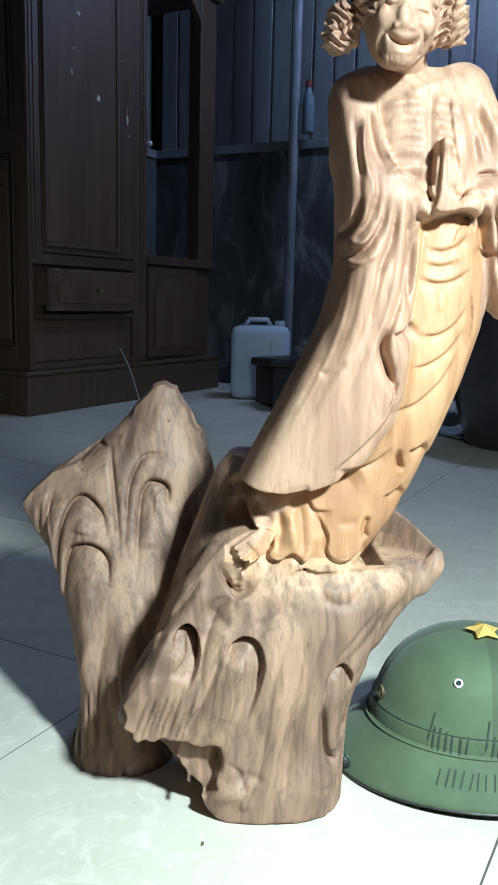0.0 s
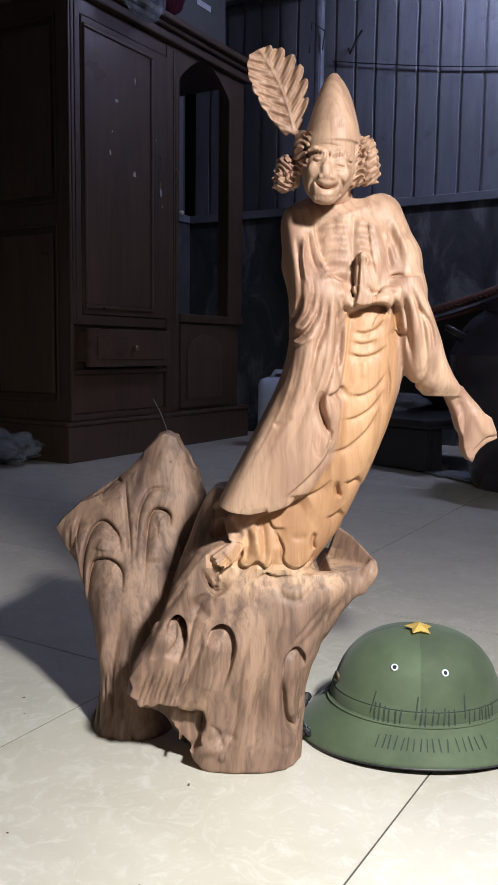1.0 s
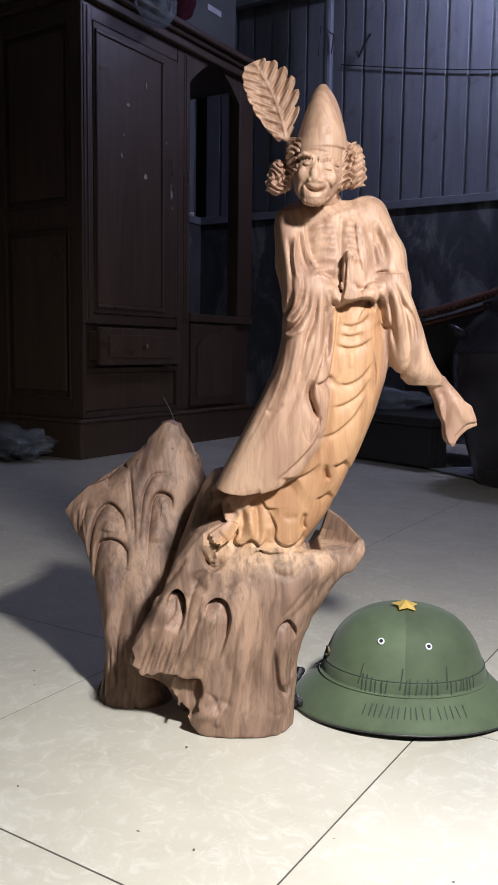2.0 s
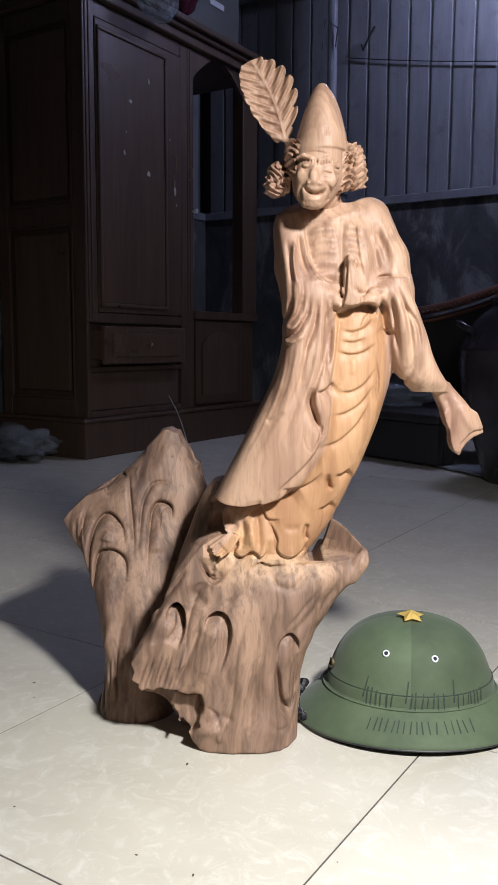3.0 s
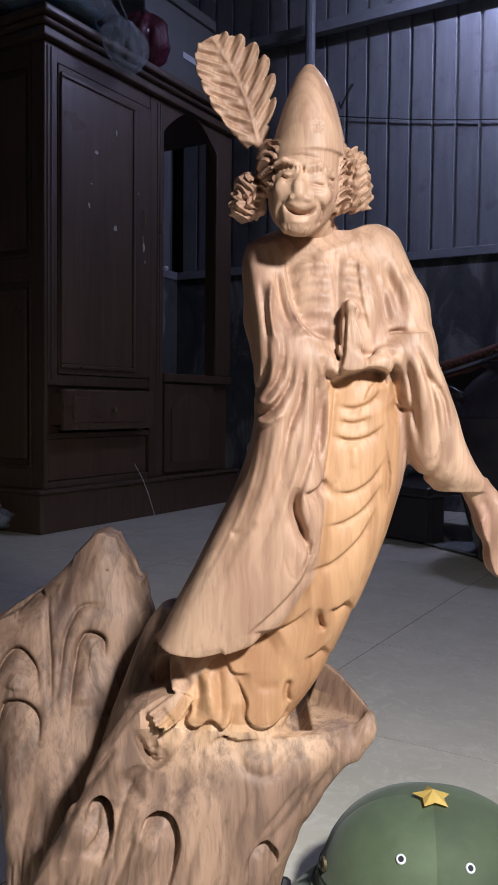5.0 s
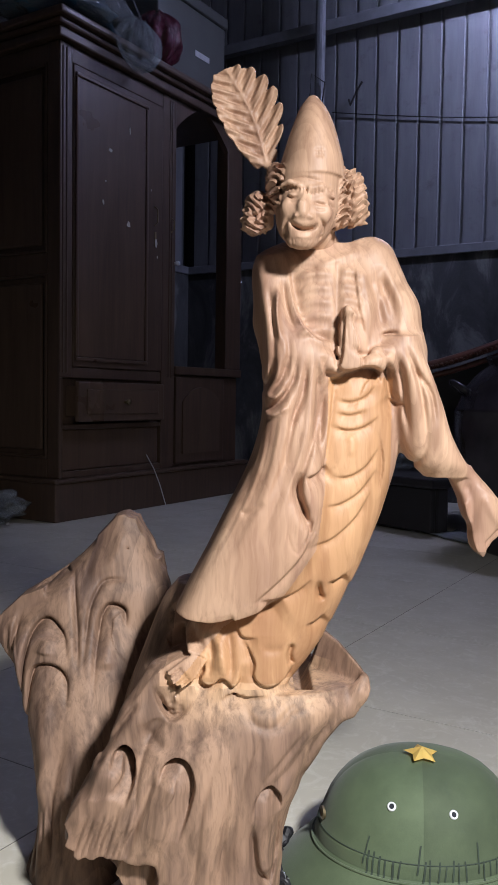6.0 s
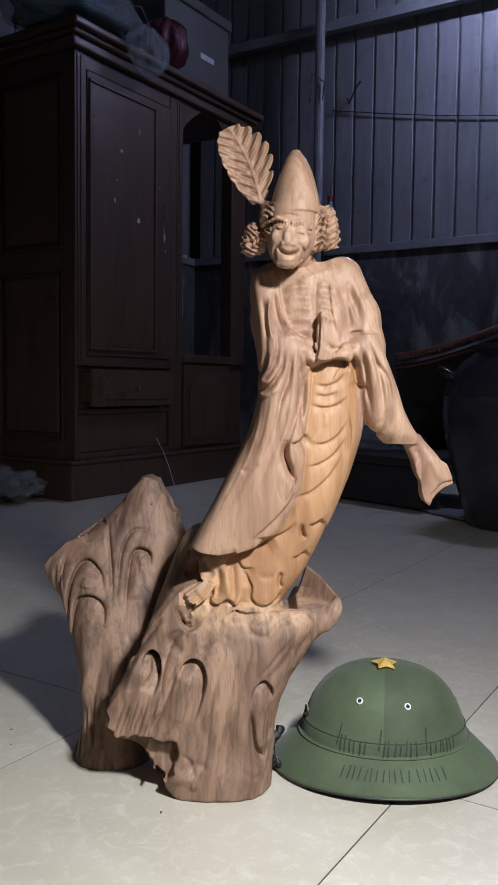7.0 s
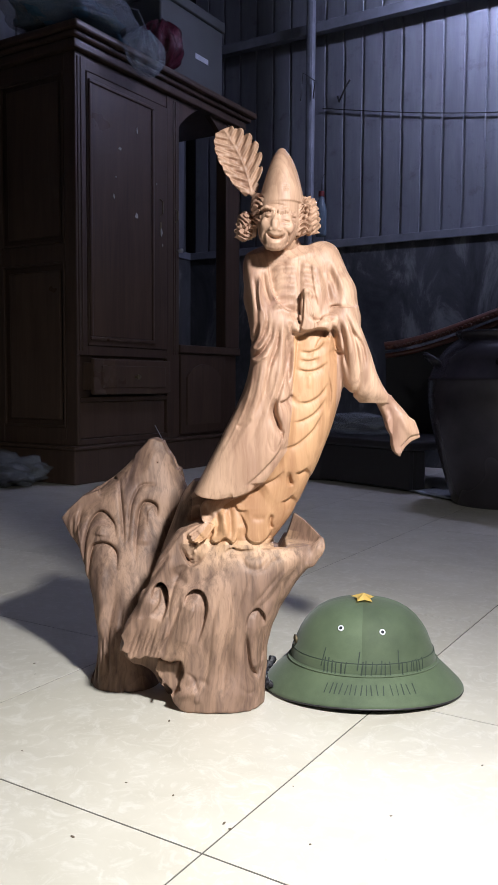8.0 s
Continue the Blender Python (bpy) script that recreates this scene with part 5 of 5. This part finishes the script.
for y, z0, z1 in ((0.635, 1.37, 1.46), (0.77, 1.36, 1.43)):
    link("handle", cord([(0.005, y, z0), (0.024, y, z0 + 0.015), (0.024, y, z1 - 0.015), (0.005, y, z1)], 0.004), BRASS, door, "slim brass pull handle")


def chip(y, z, w, h, seed):
    """A pale flake where the varnish has come off."""
    bm = bmesh.new()
    rng = random.Random(seed)
    ring = [bm.verts.new((0.0105, y + w * rng.uniform(0.4, 0.8) * math.cos(a), z + h * rng.uniform(0.4, 0.8) * math.sin(a))) for a in np.linspace(0, 2 * math.pi, 9, endpoint=False)]
    grown = bmesh.ops.extrude_face_region(bm, geom=[bm.faces.new(ring)])["geom"]
    bmesh.ops.translate(bm, verts=[v for v in grown if isinstance(v, bmesh.types.BMVert)], vec=(0.0015, 0, 0))
    link("paint_chip", bm, CHIP, door, "pale chip in the varnish")


for row in ((0.307, 1.643, 0.022, 0.013, 1), (0.44, 1.765, 0.008, 0.024, 2), (0.435, 1.338, 0.02, 0.024, 3), (0.26, 1.405, 0.01, 0.018, 4), (0.275, 1.5, 0.007, 0.007, 5), (0.64, 1.285, 0.014, 0.034, 6), (0.65, 1.22, 0.006, 0.012, 7), (0.60, 1.53, 0.006, 0.01, 8)):
    chip(*row)
# open bay
link("bay_cupboard", box(-0.45, -0.02, 0.811, 1.43, 0.186, 0.655, 0.004), DARKWOOD, ward)
bay = link("bay_door", box(-0.019, 0.0, 0.83, 1.27, 0.2, 0.645, 0.004), DARKWOOD, ward)
bm = bmesh.new()
dome = [(0.88 + 0.34 * f, 0.52 + 0.075 * math.sin(math.pi * f) ** 0.7) for f in np.linspace(0, 1, 13)]
face = bm.faces.new([bm.verts.new((0.0005, y, z)) for y, z in [(0.88, 0.25), *dome, (1.22, 0.25)][::-1]])
grown = bmesh.ops.extrude_face_region(bm, geom=[face])["geom"]
bmesh.ops.translate(bm, verts=[v for v in grown if isinstance(v, bmesh.types.BMVert)], vec=(0.008, 0, 0))
bmesh.ops.recalc_face_normals(bm, faces=bm.faces)
link("bay_panel", bm, PANELWOOD, bay, "raised panel with an arched head")
link("bay_shelf", box(-0.46, 0.01, 0.811, 1.435, 0.656, 0.7, 0.005), DARKWOOD, ward)
link("bay_post", box(-0.075, 0.0, 1.285, 1.435, 0.7, 2.02, 0.006), DARKWOOD, ward)
link("bay_knob", turned([(0.0, 0.03), (0.011, 0.027), (0.012, 0.018), (0.006, 0.0)], 16), RIM, ward, "bright little knob", True).matrix_local = pose(0.002, 0.803, 1.212, 0, 90, 0)
bm = bmesh.new()
arch = [(0.811 + 0.474 * f, 1.88 + 0.155 * math.sin(math.pi * f) ** 0.8 * (1 - 0.25 * abs(2 * f - 1))) for f in np.linspace(0, 1, 25)]
rows = [[bm.verts.new((x, y, z)) for y, z in arch] + [bm.verts.new((x, y, 2.045)) for y, _ in arch] for x in (0.0, -0.03)]
for i in range(24):
    bm.faces.new((rows[0][i], rows[0][i + 1], rows[0][25 + i + 1], rows[0][25 + i]))
    bm.faces.new((rows[1][i + 1], rows[1][i], rows[1][25 + i], rows[1][25 + i + 1]))
    bm.faces.new((rows[0][i + 1], rows[0][i], rows[1][i], rows[1][i + 1]))
link("arched_valance", bm, DARKWOOD, ward, "arched dark wooden valance")
cornice = link("cornice", box(-0.58, 0.03, -0.03, 1.46, 2.021, 2.065, 0.008), DARKWOOD, ward)
link("cornice_cove", box(-0.59, 0.052, -0.05, 1.485, 2.065, 2.09, 0.01), DARKWOOD, cornice)
link("cornice_cap", box(-0.6, 0.078, -0.07, 1.51, 2.09, 2.125, 0.01), DARKWOOD, cornice)

string = base("loose_string", ROOM @ pose(-2.262, 2.80, 0), "pale thin string hanging from the wardrobe", "string")
link("thread", cord([(0.0, 0.0, 0.262), (0.012, 0.045, 0.19), (0.014, 0.09, 0.11), (0.012, 0.125, 0.04), (0.014, 0.14, 0.002)], 0.0022), LABEL, string)

# ---- on the wardrobe ----
carton = base("storage_box", ROOM @ pose(-2.34, 2.96, 2.1255), "large grey storage box on top of the wardrobe", "box")
link("carcass", box(-0.48, 0.0, 0.0, 0.6, 0.0, 0.44, 0.01), CARD, carton)
link("lid", box(-0.49, 0.012, -0.012, 0.612, 0.4405, 0.5, 0.01), CARD, carton)
link("sticker", box(0.001, 0.003, 0.315, 0.445, 0.205, 0.235), LABEL, carton, "small white sticker")
link("sticker", box(0.001, 0.003, 0.05, 0.11, 0.07, 0.088), LABEL, carton, "small white sticker")
red = room("red_bag", sack(-2.27, 2.87, 2.2455, 0.11, 0.13, 0.12, 6, 0.08, 2), REDBAG, "dark red plastic bag, stuffed full", "bag", "", True)
blue = base("clothes_bag", ROOM @ pose(-2.43, 2.36, 2.1255), "clear plastic bag full of folded blue clothes", "bag")
link("clothes", lump(-0.02, 0.02, 0.1, 0.2, 0.28, 0.1, 0.4, 2.2, 5), BLUEBAG, blue, "dark blue folded clothes", True)
link("clear_skin", lump(0.0, 0.0, 0.14, 0.24, 0.36, 0.14, 0.35, 1.8, 9), CLEARBAG, blue, "clear crumpled plastic skin", True)
link("knotted_end", sack(0.26, 0.25, -0.02, 0.06, 0.13, 0.105, 7, 0.13, 12), PALEBAG, blue, "knotted clear plastic end hanging down", True)
for n in range(8):
    rng = random.Random(n)
    y = -0.3 + 0.075 * n
    link("crease", cord([(0.12 + rng.uniform(0, 0.06), y, 0.26 + rng.uniform(-0.05, 0.02)), (0.2, y + 0.05, 0.2 + rng.uniform(-0.03, 0.03)), (0.225, y + 0.085, 0.12)], 0.004, 6), CLEARBAG, blue)

# ---- bag on the floor ----
heap = base("crumpled_bag", ROOM @ pose(-2.53, 2.02, 0), "crumpled clear plastic bag lying on the tiles", "bag")
link("skin", lump(0, 0, 0.07, 0.17, 0.15, 0.07, 0.55, 2.6, 3), CLEARBAG, heap, "", True)
link("filling", lump(0, 0, 0.05, 0.12, 0.1, 0.05, 0.4, 2.0, 8), BLACK, heap, "", True)

# ---- can, crate ----
can = base("jerry_can", ROOM @ pose(-1.84, 3.42, 0, 0, 0, 24), "translucent white plastic jerry can on the floor", "jerry can")
bm = box(-0.145, 0.145, -0.105, 0.105, 0.0, 0.37, 0.04)
link("tank", bm, PLASTIC, can, "", True)
link("handle", cord([(-0.08, 0, 0.365), (-0.06, 0, 0.4), (0.03, 0, 0.4), (0.05, 0, 0.365)], 0.012, 10), PLASTIC, can, "", True)
link("cap", turned([(0.0, 0.36), (0.026, 0.36), (0.026, 0.395), (0.0, 0.397)], 20), PLASTIC, can).matrix_local = pose(0.095, 0, 0)
for x in (-0.06, 0.06):
    link("rib", box(x - 0.008, x + 0.008, -0.1085, -0.1055, 0.06, 0.31, 0.001), PLASTIC, can)
crate = base("black_crate", ROOM @ pose(-1.46, 3.12, 0, 0, 0, 10), "black plastic crate beside the jerry can", "crate")
link("wall", box(-0.12, 0.12, -0.09, 0.09, 0.0, 0.2, 0.01), BLACK, crate)
link("rim", box(-0.13, 0.13, -0.1, 0.1, 0.2005, 0.225, 0.005), BLACK, crate)

# ---- settee ----
settee = base("carved_settee", ROOM @ pose(-1.05, 3.42, 0), "low dark carved wooden settee with a curved rail", "settee")
turn = pose(-0.37, -0.37, 0, 0, 0, -20)
for name, shape in [("seat", box(-0.35, 0.63, -0.02, 0.62, 0.19, 0.23, 0.012)), ("apron", box(-0.33, 0.61, 0.0, 0.03, 0.012, 0.189, 0.006))]:
    link(name, shape, BLACK, settee).matrix_local = turn
for x in (-0.29, 0.57):
    for y in (0.035, 0.54):
        link("leg", box(x - 0.04, x + 0.04, y, y + 0.08, 0.0, 0.189, 0.012), BLACK, settee).matrix_local = turn
curve = [(-0.14 + 0.9 * f, -0.06 + 0.3 * f, 0.685 + 0.09 * f + 0.18 * f**2 * (3 - 2 * f)) for f in np.linspace(0, 1, 22)]
link("top_rail", cord(curve, 0.022, 10), REDWOOD, settee, "red-brown curved top rail", True)
link("under_rail", cord([(x, y + 0.01, z - 0.05) for x, y, z in curve], 0.014, 8), REDWOOD, settee, "", True)
for i in range(1, 44):
    f = i / 44
    n = f * 21
    a, b = Vector(curve[int(n)]), Vector(curve[min(int(n) + 1, 21)])
    p = a.lerp(b, n - int(n))
    bm = bmesh.new()
    bmesh.ops.create_icosphere(bm, subdivisions=1, radius=0.011, matrix=Matrix.Translation(p + Vector((0, -0.02, -0.012))))
    link("bead", bm, REDWOOD, settee, "", True)
bm = bmesh.new()
lower = [(x, y + 0.05, 0.231) for x, y, z in curve]
top = [bm.verts.new((x, y + 0.012, z - 0.06)) for x, y, z in curve]
low = [bm.verts.new(p) for p in lower]
for i in range(21):
    bm.faces.new((top[i], top[i + 1], low[i + 1], low[i]))
bmesh.ops.solidify(bm, geom=list(bm.faces), thickness=0.02)
link("back_board", bm, BLACK, settee, "dark curved back board")
rng = random.Random(3)
link("clear_film", lump(-0.22, -0.2, 0.281, 0.24, 0.14, 0.05, 0.5, 3.0, 6), CLEARBAG, settee, "crumpled clear film on the seat", True)

# ---- jar ----
jar = base("glazed_jar", ROOM @ pose(-0.425, 2.73, 0), "large dark brown glazed clay jar", "jar")
link("belly", turned([(0.0, 0.0), (0.17, 0.0), (0.18, 0.01), (0.225, 0.15), (0.27, 0.32), (0.29, 0.44), (0.287, 0.5), (0.29, 0.505), (0.29, 0.515), (0.282, 0.52), (0.255, 0.59), (0.21, 0.645), (0.175, 0.67), (0.168, 0.68), (0.18, 0.695), (0.182, 0.705), (0.16, 0.708), (0.15, 0.68), (0.2, 0.58), (0.0, 0.5)], 64), GLAZE, jar, "", True)
for a in (205, 295, 25, 115):
    c, s = math.cos(radians(a)), math.sin(radians(a))
    loop = [(c * (0.25 + 0.05 * math.sin(math.pi * f)) - s * 0.05 * math.cos(math.pi * f), s * (0.25 + 0.05 * math.sin(math.pi * f)) + c * 0.05 * math.cos(math.pi * f), 0.575 + 0.035 * math.sin(math.pi * f)) for f in np.linspace(0, 1, 9)]
    link("lug", cord(loop, 0.014, 8), GLAZE, jar, "", True)
bm = bmesh.new()
bmesh.ops.create_grid(bm, x_segments=16, y_segments=8, size=0.5)
for v in bm.verts:
    v.co = Vector((v.co.x * 0.42, v.co.y * 0.16, 0.012 + 0.01 * noise.noise(v.co * 6) + 0.03 * max(0, v.co.x) ** 2))
bmesh.ops.solidify(bm, geom=list(bm.faces), thickness=0.006)
rag = tagged(link("floor_rag", bm, CLOTH, None, "", True), "flat grey rag lying beside the jar", "rag")
rag.matrix_world = pose(0.857, 3.586, 0, 0, 0, -66)

# ---- helmet ----
helm = base("sun_helmet", pose(0.19, 1.338, 0, 0, 0, 0), "green felt pith helmet with ink scrawl, standing on the tiles", "helmet")
RX, RY = 0.164, 0.136
DOME = [(0.0, 0.1445), (0.12, 0.1438), (0.22, 0.1418), (0.31, 0.1385), (0.39, 0.1335), (0.47, 0.126), (0.54, 0.116), (0.6, 0.104), (0.645, 0.092), (0.68, 0.078), (0.7, 0.066), (0.71, 0.0635), (0.712, 0.062), (0.722, 0.05)]
BRIM = [(0.72, 0.05), (0.735, 0.047), (0.8, 0.038), (0.9, 0.022), (0.985, 0.008), (1.0, 0.004), (0.995, 0.001), (0.97, 0.003), (0.9, 0.016), (0.75, 0.036), (0.7, 0.04)]


def helmet_point(angle, r, z, out=0.0):
    """A place on the helmet: the dome has four soft creases, the brim dips at its sides and lifts in front."""
    crease = 1.006 - 0.03 * (1 - abs(math.sin(2 * (angle - radians(-97)))) ** 0.5) * min(1, max(0, (z - 0.06) / 0.02))
    lift = 0.009 * max(0.0, -math.sin(angle)) ** 2 * max(0, 1 - z / 0.05) * (1 if z < 0.05 else 0)
    return Vector(((RX * r * crease + out) * math.cos(angle), (RY * r * crease + out) * math.sin(angle), z + lift))


def helmet_skin(profile, name, mat, label=""):
    bm = bmesh.new()
    turns = np.linspace(0, 2 * math.pi, 120, endpoint=False)
    rings = [[bm.verts.new(helmet_point(a, r, z)) for a in turns] for r, z in profile]
    for a, b in zip(rings, rings[1:]):
        for i in range(120):
            bm.faces.new((a[i], b[i], b[(i + 1) % 120], a[(i + 1) % 120]))
    bmesh.ops.remove_doubles(bm, verts=bm.verts, dist=1e-5)
    return link(name, bm, mat, helm, label, True)


def at_height(profile, z):
    rows = sorted((b, a) for a, b in profile)
    return float(np.interp(z, [b for b, _ in rows], [a for _, a in rows]))


def dome_panel(start, mat, label=""):
    """A quarter of the dome between two seams."""
    bm = bmesh.new()
    turns = np.radians(np.linspace(start, start + 90, 31))
    rings = [[bm.verts.new(helmet_point(a, r, z)) for a in turns] for r, z in DOME]
    for a, b in zip(rings, rings[1:]):
        for i in range(30):
            bm.faces.new((a[i], b[i], b[i + 1], a[i + 1]))
    bmesh.ops.remove_doubles(bm, verts=bm.verts, dist=1e-5)
    link("dome_panel", bm, mat, helm, label, True)


# every second panel takes the darker felt
for start, mat in ((-187, FELT), (-97, FELT_DARKER), (-7, FELT), (83, FELT_DARKER)):
    dome_panel(start, mat, "darker felt panel" if mat == FELT_DARKER else "")
brim = helmet_skin(BRIM, "brim", FELT)
link("lining", turned([(0.1, 0.003), (0.09, 0.05), (0.06, 0.11), (0.0, 0.13)], 48, 0.82), LINING, helm)
for name, mat, z, out, thick in (("piping", FELT, 0.047, 0.0015, 0.0),):
    bm = bmesh.new()
    ring = [helmet_point(a, at_height(DOME, z) if z > 0.05 else 0.735, z, out) for a in np.linspace(0, 2 * math.pi, 97)]
    cord(ring, 0.0013, 6, bm)
    link(name, bm, mat, helm, "", True)
# gold star on the crown, tipped towards the front
bm = bmesh.new()
tips = []
for i in range(10):
    a, r = math.pi / 2 + i * math.pi / 5, 0.0205 if i % 2 == 0 else 0.0115
    tips.append(bm.verts.new((r * math.cos(a), r * math.sin(a), 0.0 if i % 2 == 0 else 0.001)))
peak = bm.verts.new((0, 0, 0.009))
for i in range(10):
    bm.faces.new((tips[i], tips[(i + 1) % 10], peak))
bmesh.ops.solidify(bm, geom=list(bm.faces), thickness=0.003)
link("star", bm, GOLD, helm, "gold enamel five-pointed star").matrix_local = pose(-0.002, -0.012, 0.1478, 7, 2, 2)
# eyelets: (turn, height)
for turn, z in ((-118.5, 0.113), (-77.5, 0.11)):
    a = radians(turn)
    p = helmet_point(a, at_height(DOME, z), z)
    q = helmet_point(a, at_height(DOME, z + 0.004), z + 0.004) - p
    side = helmet_point(a + 0.05, at_height(DOME, z), z) - p
    n = side.cross(q).normalized()
    m = Matrix.Translation(p + n * 0.0005) @ n.to_track_quat("Z", "Y").to_matrix().to_4x4()
    rim = link("eyelet", turned([(0.0026, 0.0002), (0.0029, 0.0016), (0.0037, 0.0019), (0.0046, 0.0011), (0.0049, 0.0)], 24), RIM, helm, "white metal eyelet", True)
    rim.matrix_local = m
    link("eyelet_hole", turned([(0.0028, 0.0006), (0.0, 0.0005)], 20), HOLE, rim)
# black edging under the brim
bm = bmesh.new()
cord([helmet_point(a, 0.992, 0.0012) for a in np.linspace(0, 2 * math.pi, 97)], 0.0016, 6, bm)
link("brim_edging", bm, STRAP, helm, "black edging under the brim")
# chin strap drawn over the brim's end
turns = np.linspace(-200, -157, 30)
strap = [helmet_point(radians(a), 0.985 - 0.05 * abs(i / 29 - 0.55) ** 2 - 0.2 * max(0, 0.2 - i / 29), 0.013 + 0.05 * max(0, 0.25 - i / 29) + 0.002 * math.sin(1.7 * i), 0.002) for i, a in enumerate(turns)]
bm = crumple(cord(strap, [0.0062 + 0.0014 * math.sin(2.1 * i) - 0.004 * max(0, i - 24) / 5 for i in range(30)], 10), 0.003, 120.0, 4)
link("chin_strap", bm, STRAP, helm, "black creased chin strap")
bm = crumple(cord([p + Vector((0.0028, -0.0015, 0.0048)) for p in strap[8:28]], 0.0009, 6), 0.0015, 120.0, 4)
link("strap_trim", bm, CLOTH, helm, "pale strap edging", True)
link("strap_stud", turned([(0.004, 0.0), (0.007, 0.001), (0.0075, 0.004), (0.004, 0.005)], 20), BRASS, helm, "metal strap stud").matrix_local = pose(*helmet_point(radians(-170), at_height(DOME, 0.08), 0.08, 0.001), 0, -90, 12)
# band round the dome's foot
bm = bmesh.new()
cord([helmet_point(a, at_height(DOME, 0.0655), 0.0655, 0.0004) for a in np.linspace(0, 2 * math.pi, 97)], 0.0007, 5, bm)
link("band_seam", bm, INK, helm, "dark stitched seam of the band")
WHOLE = DOME[4:] + BRIM[1:5]


def ink_bar(a, z0, z1, lean, wide):
    """One upright bar of ink on the felt, from height z0 up to z1, leaning by some degrees of turn."""
    bm = bmesh.new()
    heights = sorted({z0, z1} | {z for _, z in WHOLE if z0 < z < z1} | {z0 + (z1 - z0) * f for f in (0.25, 0.5, 0.75)})
    rows = []
    for z in heights:
        mid = a + lean * (z - z0) / (z1 - z0)
        rows.append([bm.verts.new(helmet_point(radians(mid + d * wide), at_height(WHOLE, z), z, 0.0008)) for d in (-0.5, 0.5)])
    for low, high in zip(rows, rows[1:]):
        bm.faces.new((low[0], low[1], high[1], high[0]))
    link("ink_bar", bm, INK, helm, "faded dark bar of handwriting")


# three words over the band's seam, and a row of figures on the brim, all as plain bars
rng = random.Random(8)
for start, end, tall in ((-129, -106, 0.084), (-100, -74, 0.083), (-68, -44, 0.085)):
    ink_bar(start, 0.056, tall, 1.5, 0.9)
    a = start + 3.0
    while a < end:
        ink_bar(a, 0.0505 + rng.uniform(-0.004, 0.001), 0.068 + rng.uniform(-0.003, 0.003), rng.uniform(-0.5, 1.5), rng.uniform(0.7, 1.2))
        a += rng.uniform(2.8, 4.4)
for start, end in ((-119, -100), (-97, -81), (-78, -61)):
    a = start
    while a < end:
        ink_bar(a, 0.0215, 0.036 + rng.uniform(-0.001, 0.001), rng.uniform(-0.3, 1.2), rng.uniform(0.5, 0.8))
        a += rng.uniform(2.8, 4.0)

# ---- floor tiles and grit ----
SIDE = 0.5
bm = box(0.0012, SIDE - 0.0012, 0.0012, SIDE - 0.0012, -0.009, 0.0)
first = link("tile", bm, TILE, floor)
tile_mesh = first.data
for i in range(-6, 7):
    for j in range(-6, 8):
        x, y = i * SIDE, j * SIDE
        if x < LEFT - 0.3 or x + SIDE > RIGHT + 0.3 or y < NEAR or y + SIDE > FAR + 0.1:
            continue
        ob = first if (i, j) == (0, 0) else new("tile", tile_mesh)
        ob.parent = floor
        ob.matrix_local = pose(x, y, 0)
bm = bmesh.new()
rng = random.Random(11)
SPOTS = [(-0.302, 1.074), (-0.086, 0.958), (0.310, 1.045), (-0.187, 0.865), (-0.363, 1.366), (0.060, 0.984), (-0.022, 0.896), (-0.015, 0.884), (-0.114, 1.177), (0.170, 0.916), (0.073, 0.855), (-0.148, 0.989)]
for x, y in SPOTS + [(rng.uniform(-0.6, 0.6), rng.uniform(0.6, 2.2)) for _ in range(14)]:
    r = rng.uniform(0.0007, 0.0017)
    bmesh.ops.create_icosphere(bm, subdivisions=1, radius=1, matrix=Matrix.Translation((x, y, r * 0.4)) @ Matrix.Rotation(rng.uniform(0, 3), 4, "Z") @ Matrix.Diagonal((r * rng.uniform(1, 2.4), r, r * 0.5, 1)))
tagged(link("grit", bm, GRIT, None), "scattered dark grit and wood crumbs on the tiles", "grit", "", "stuff")
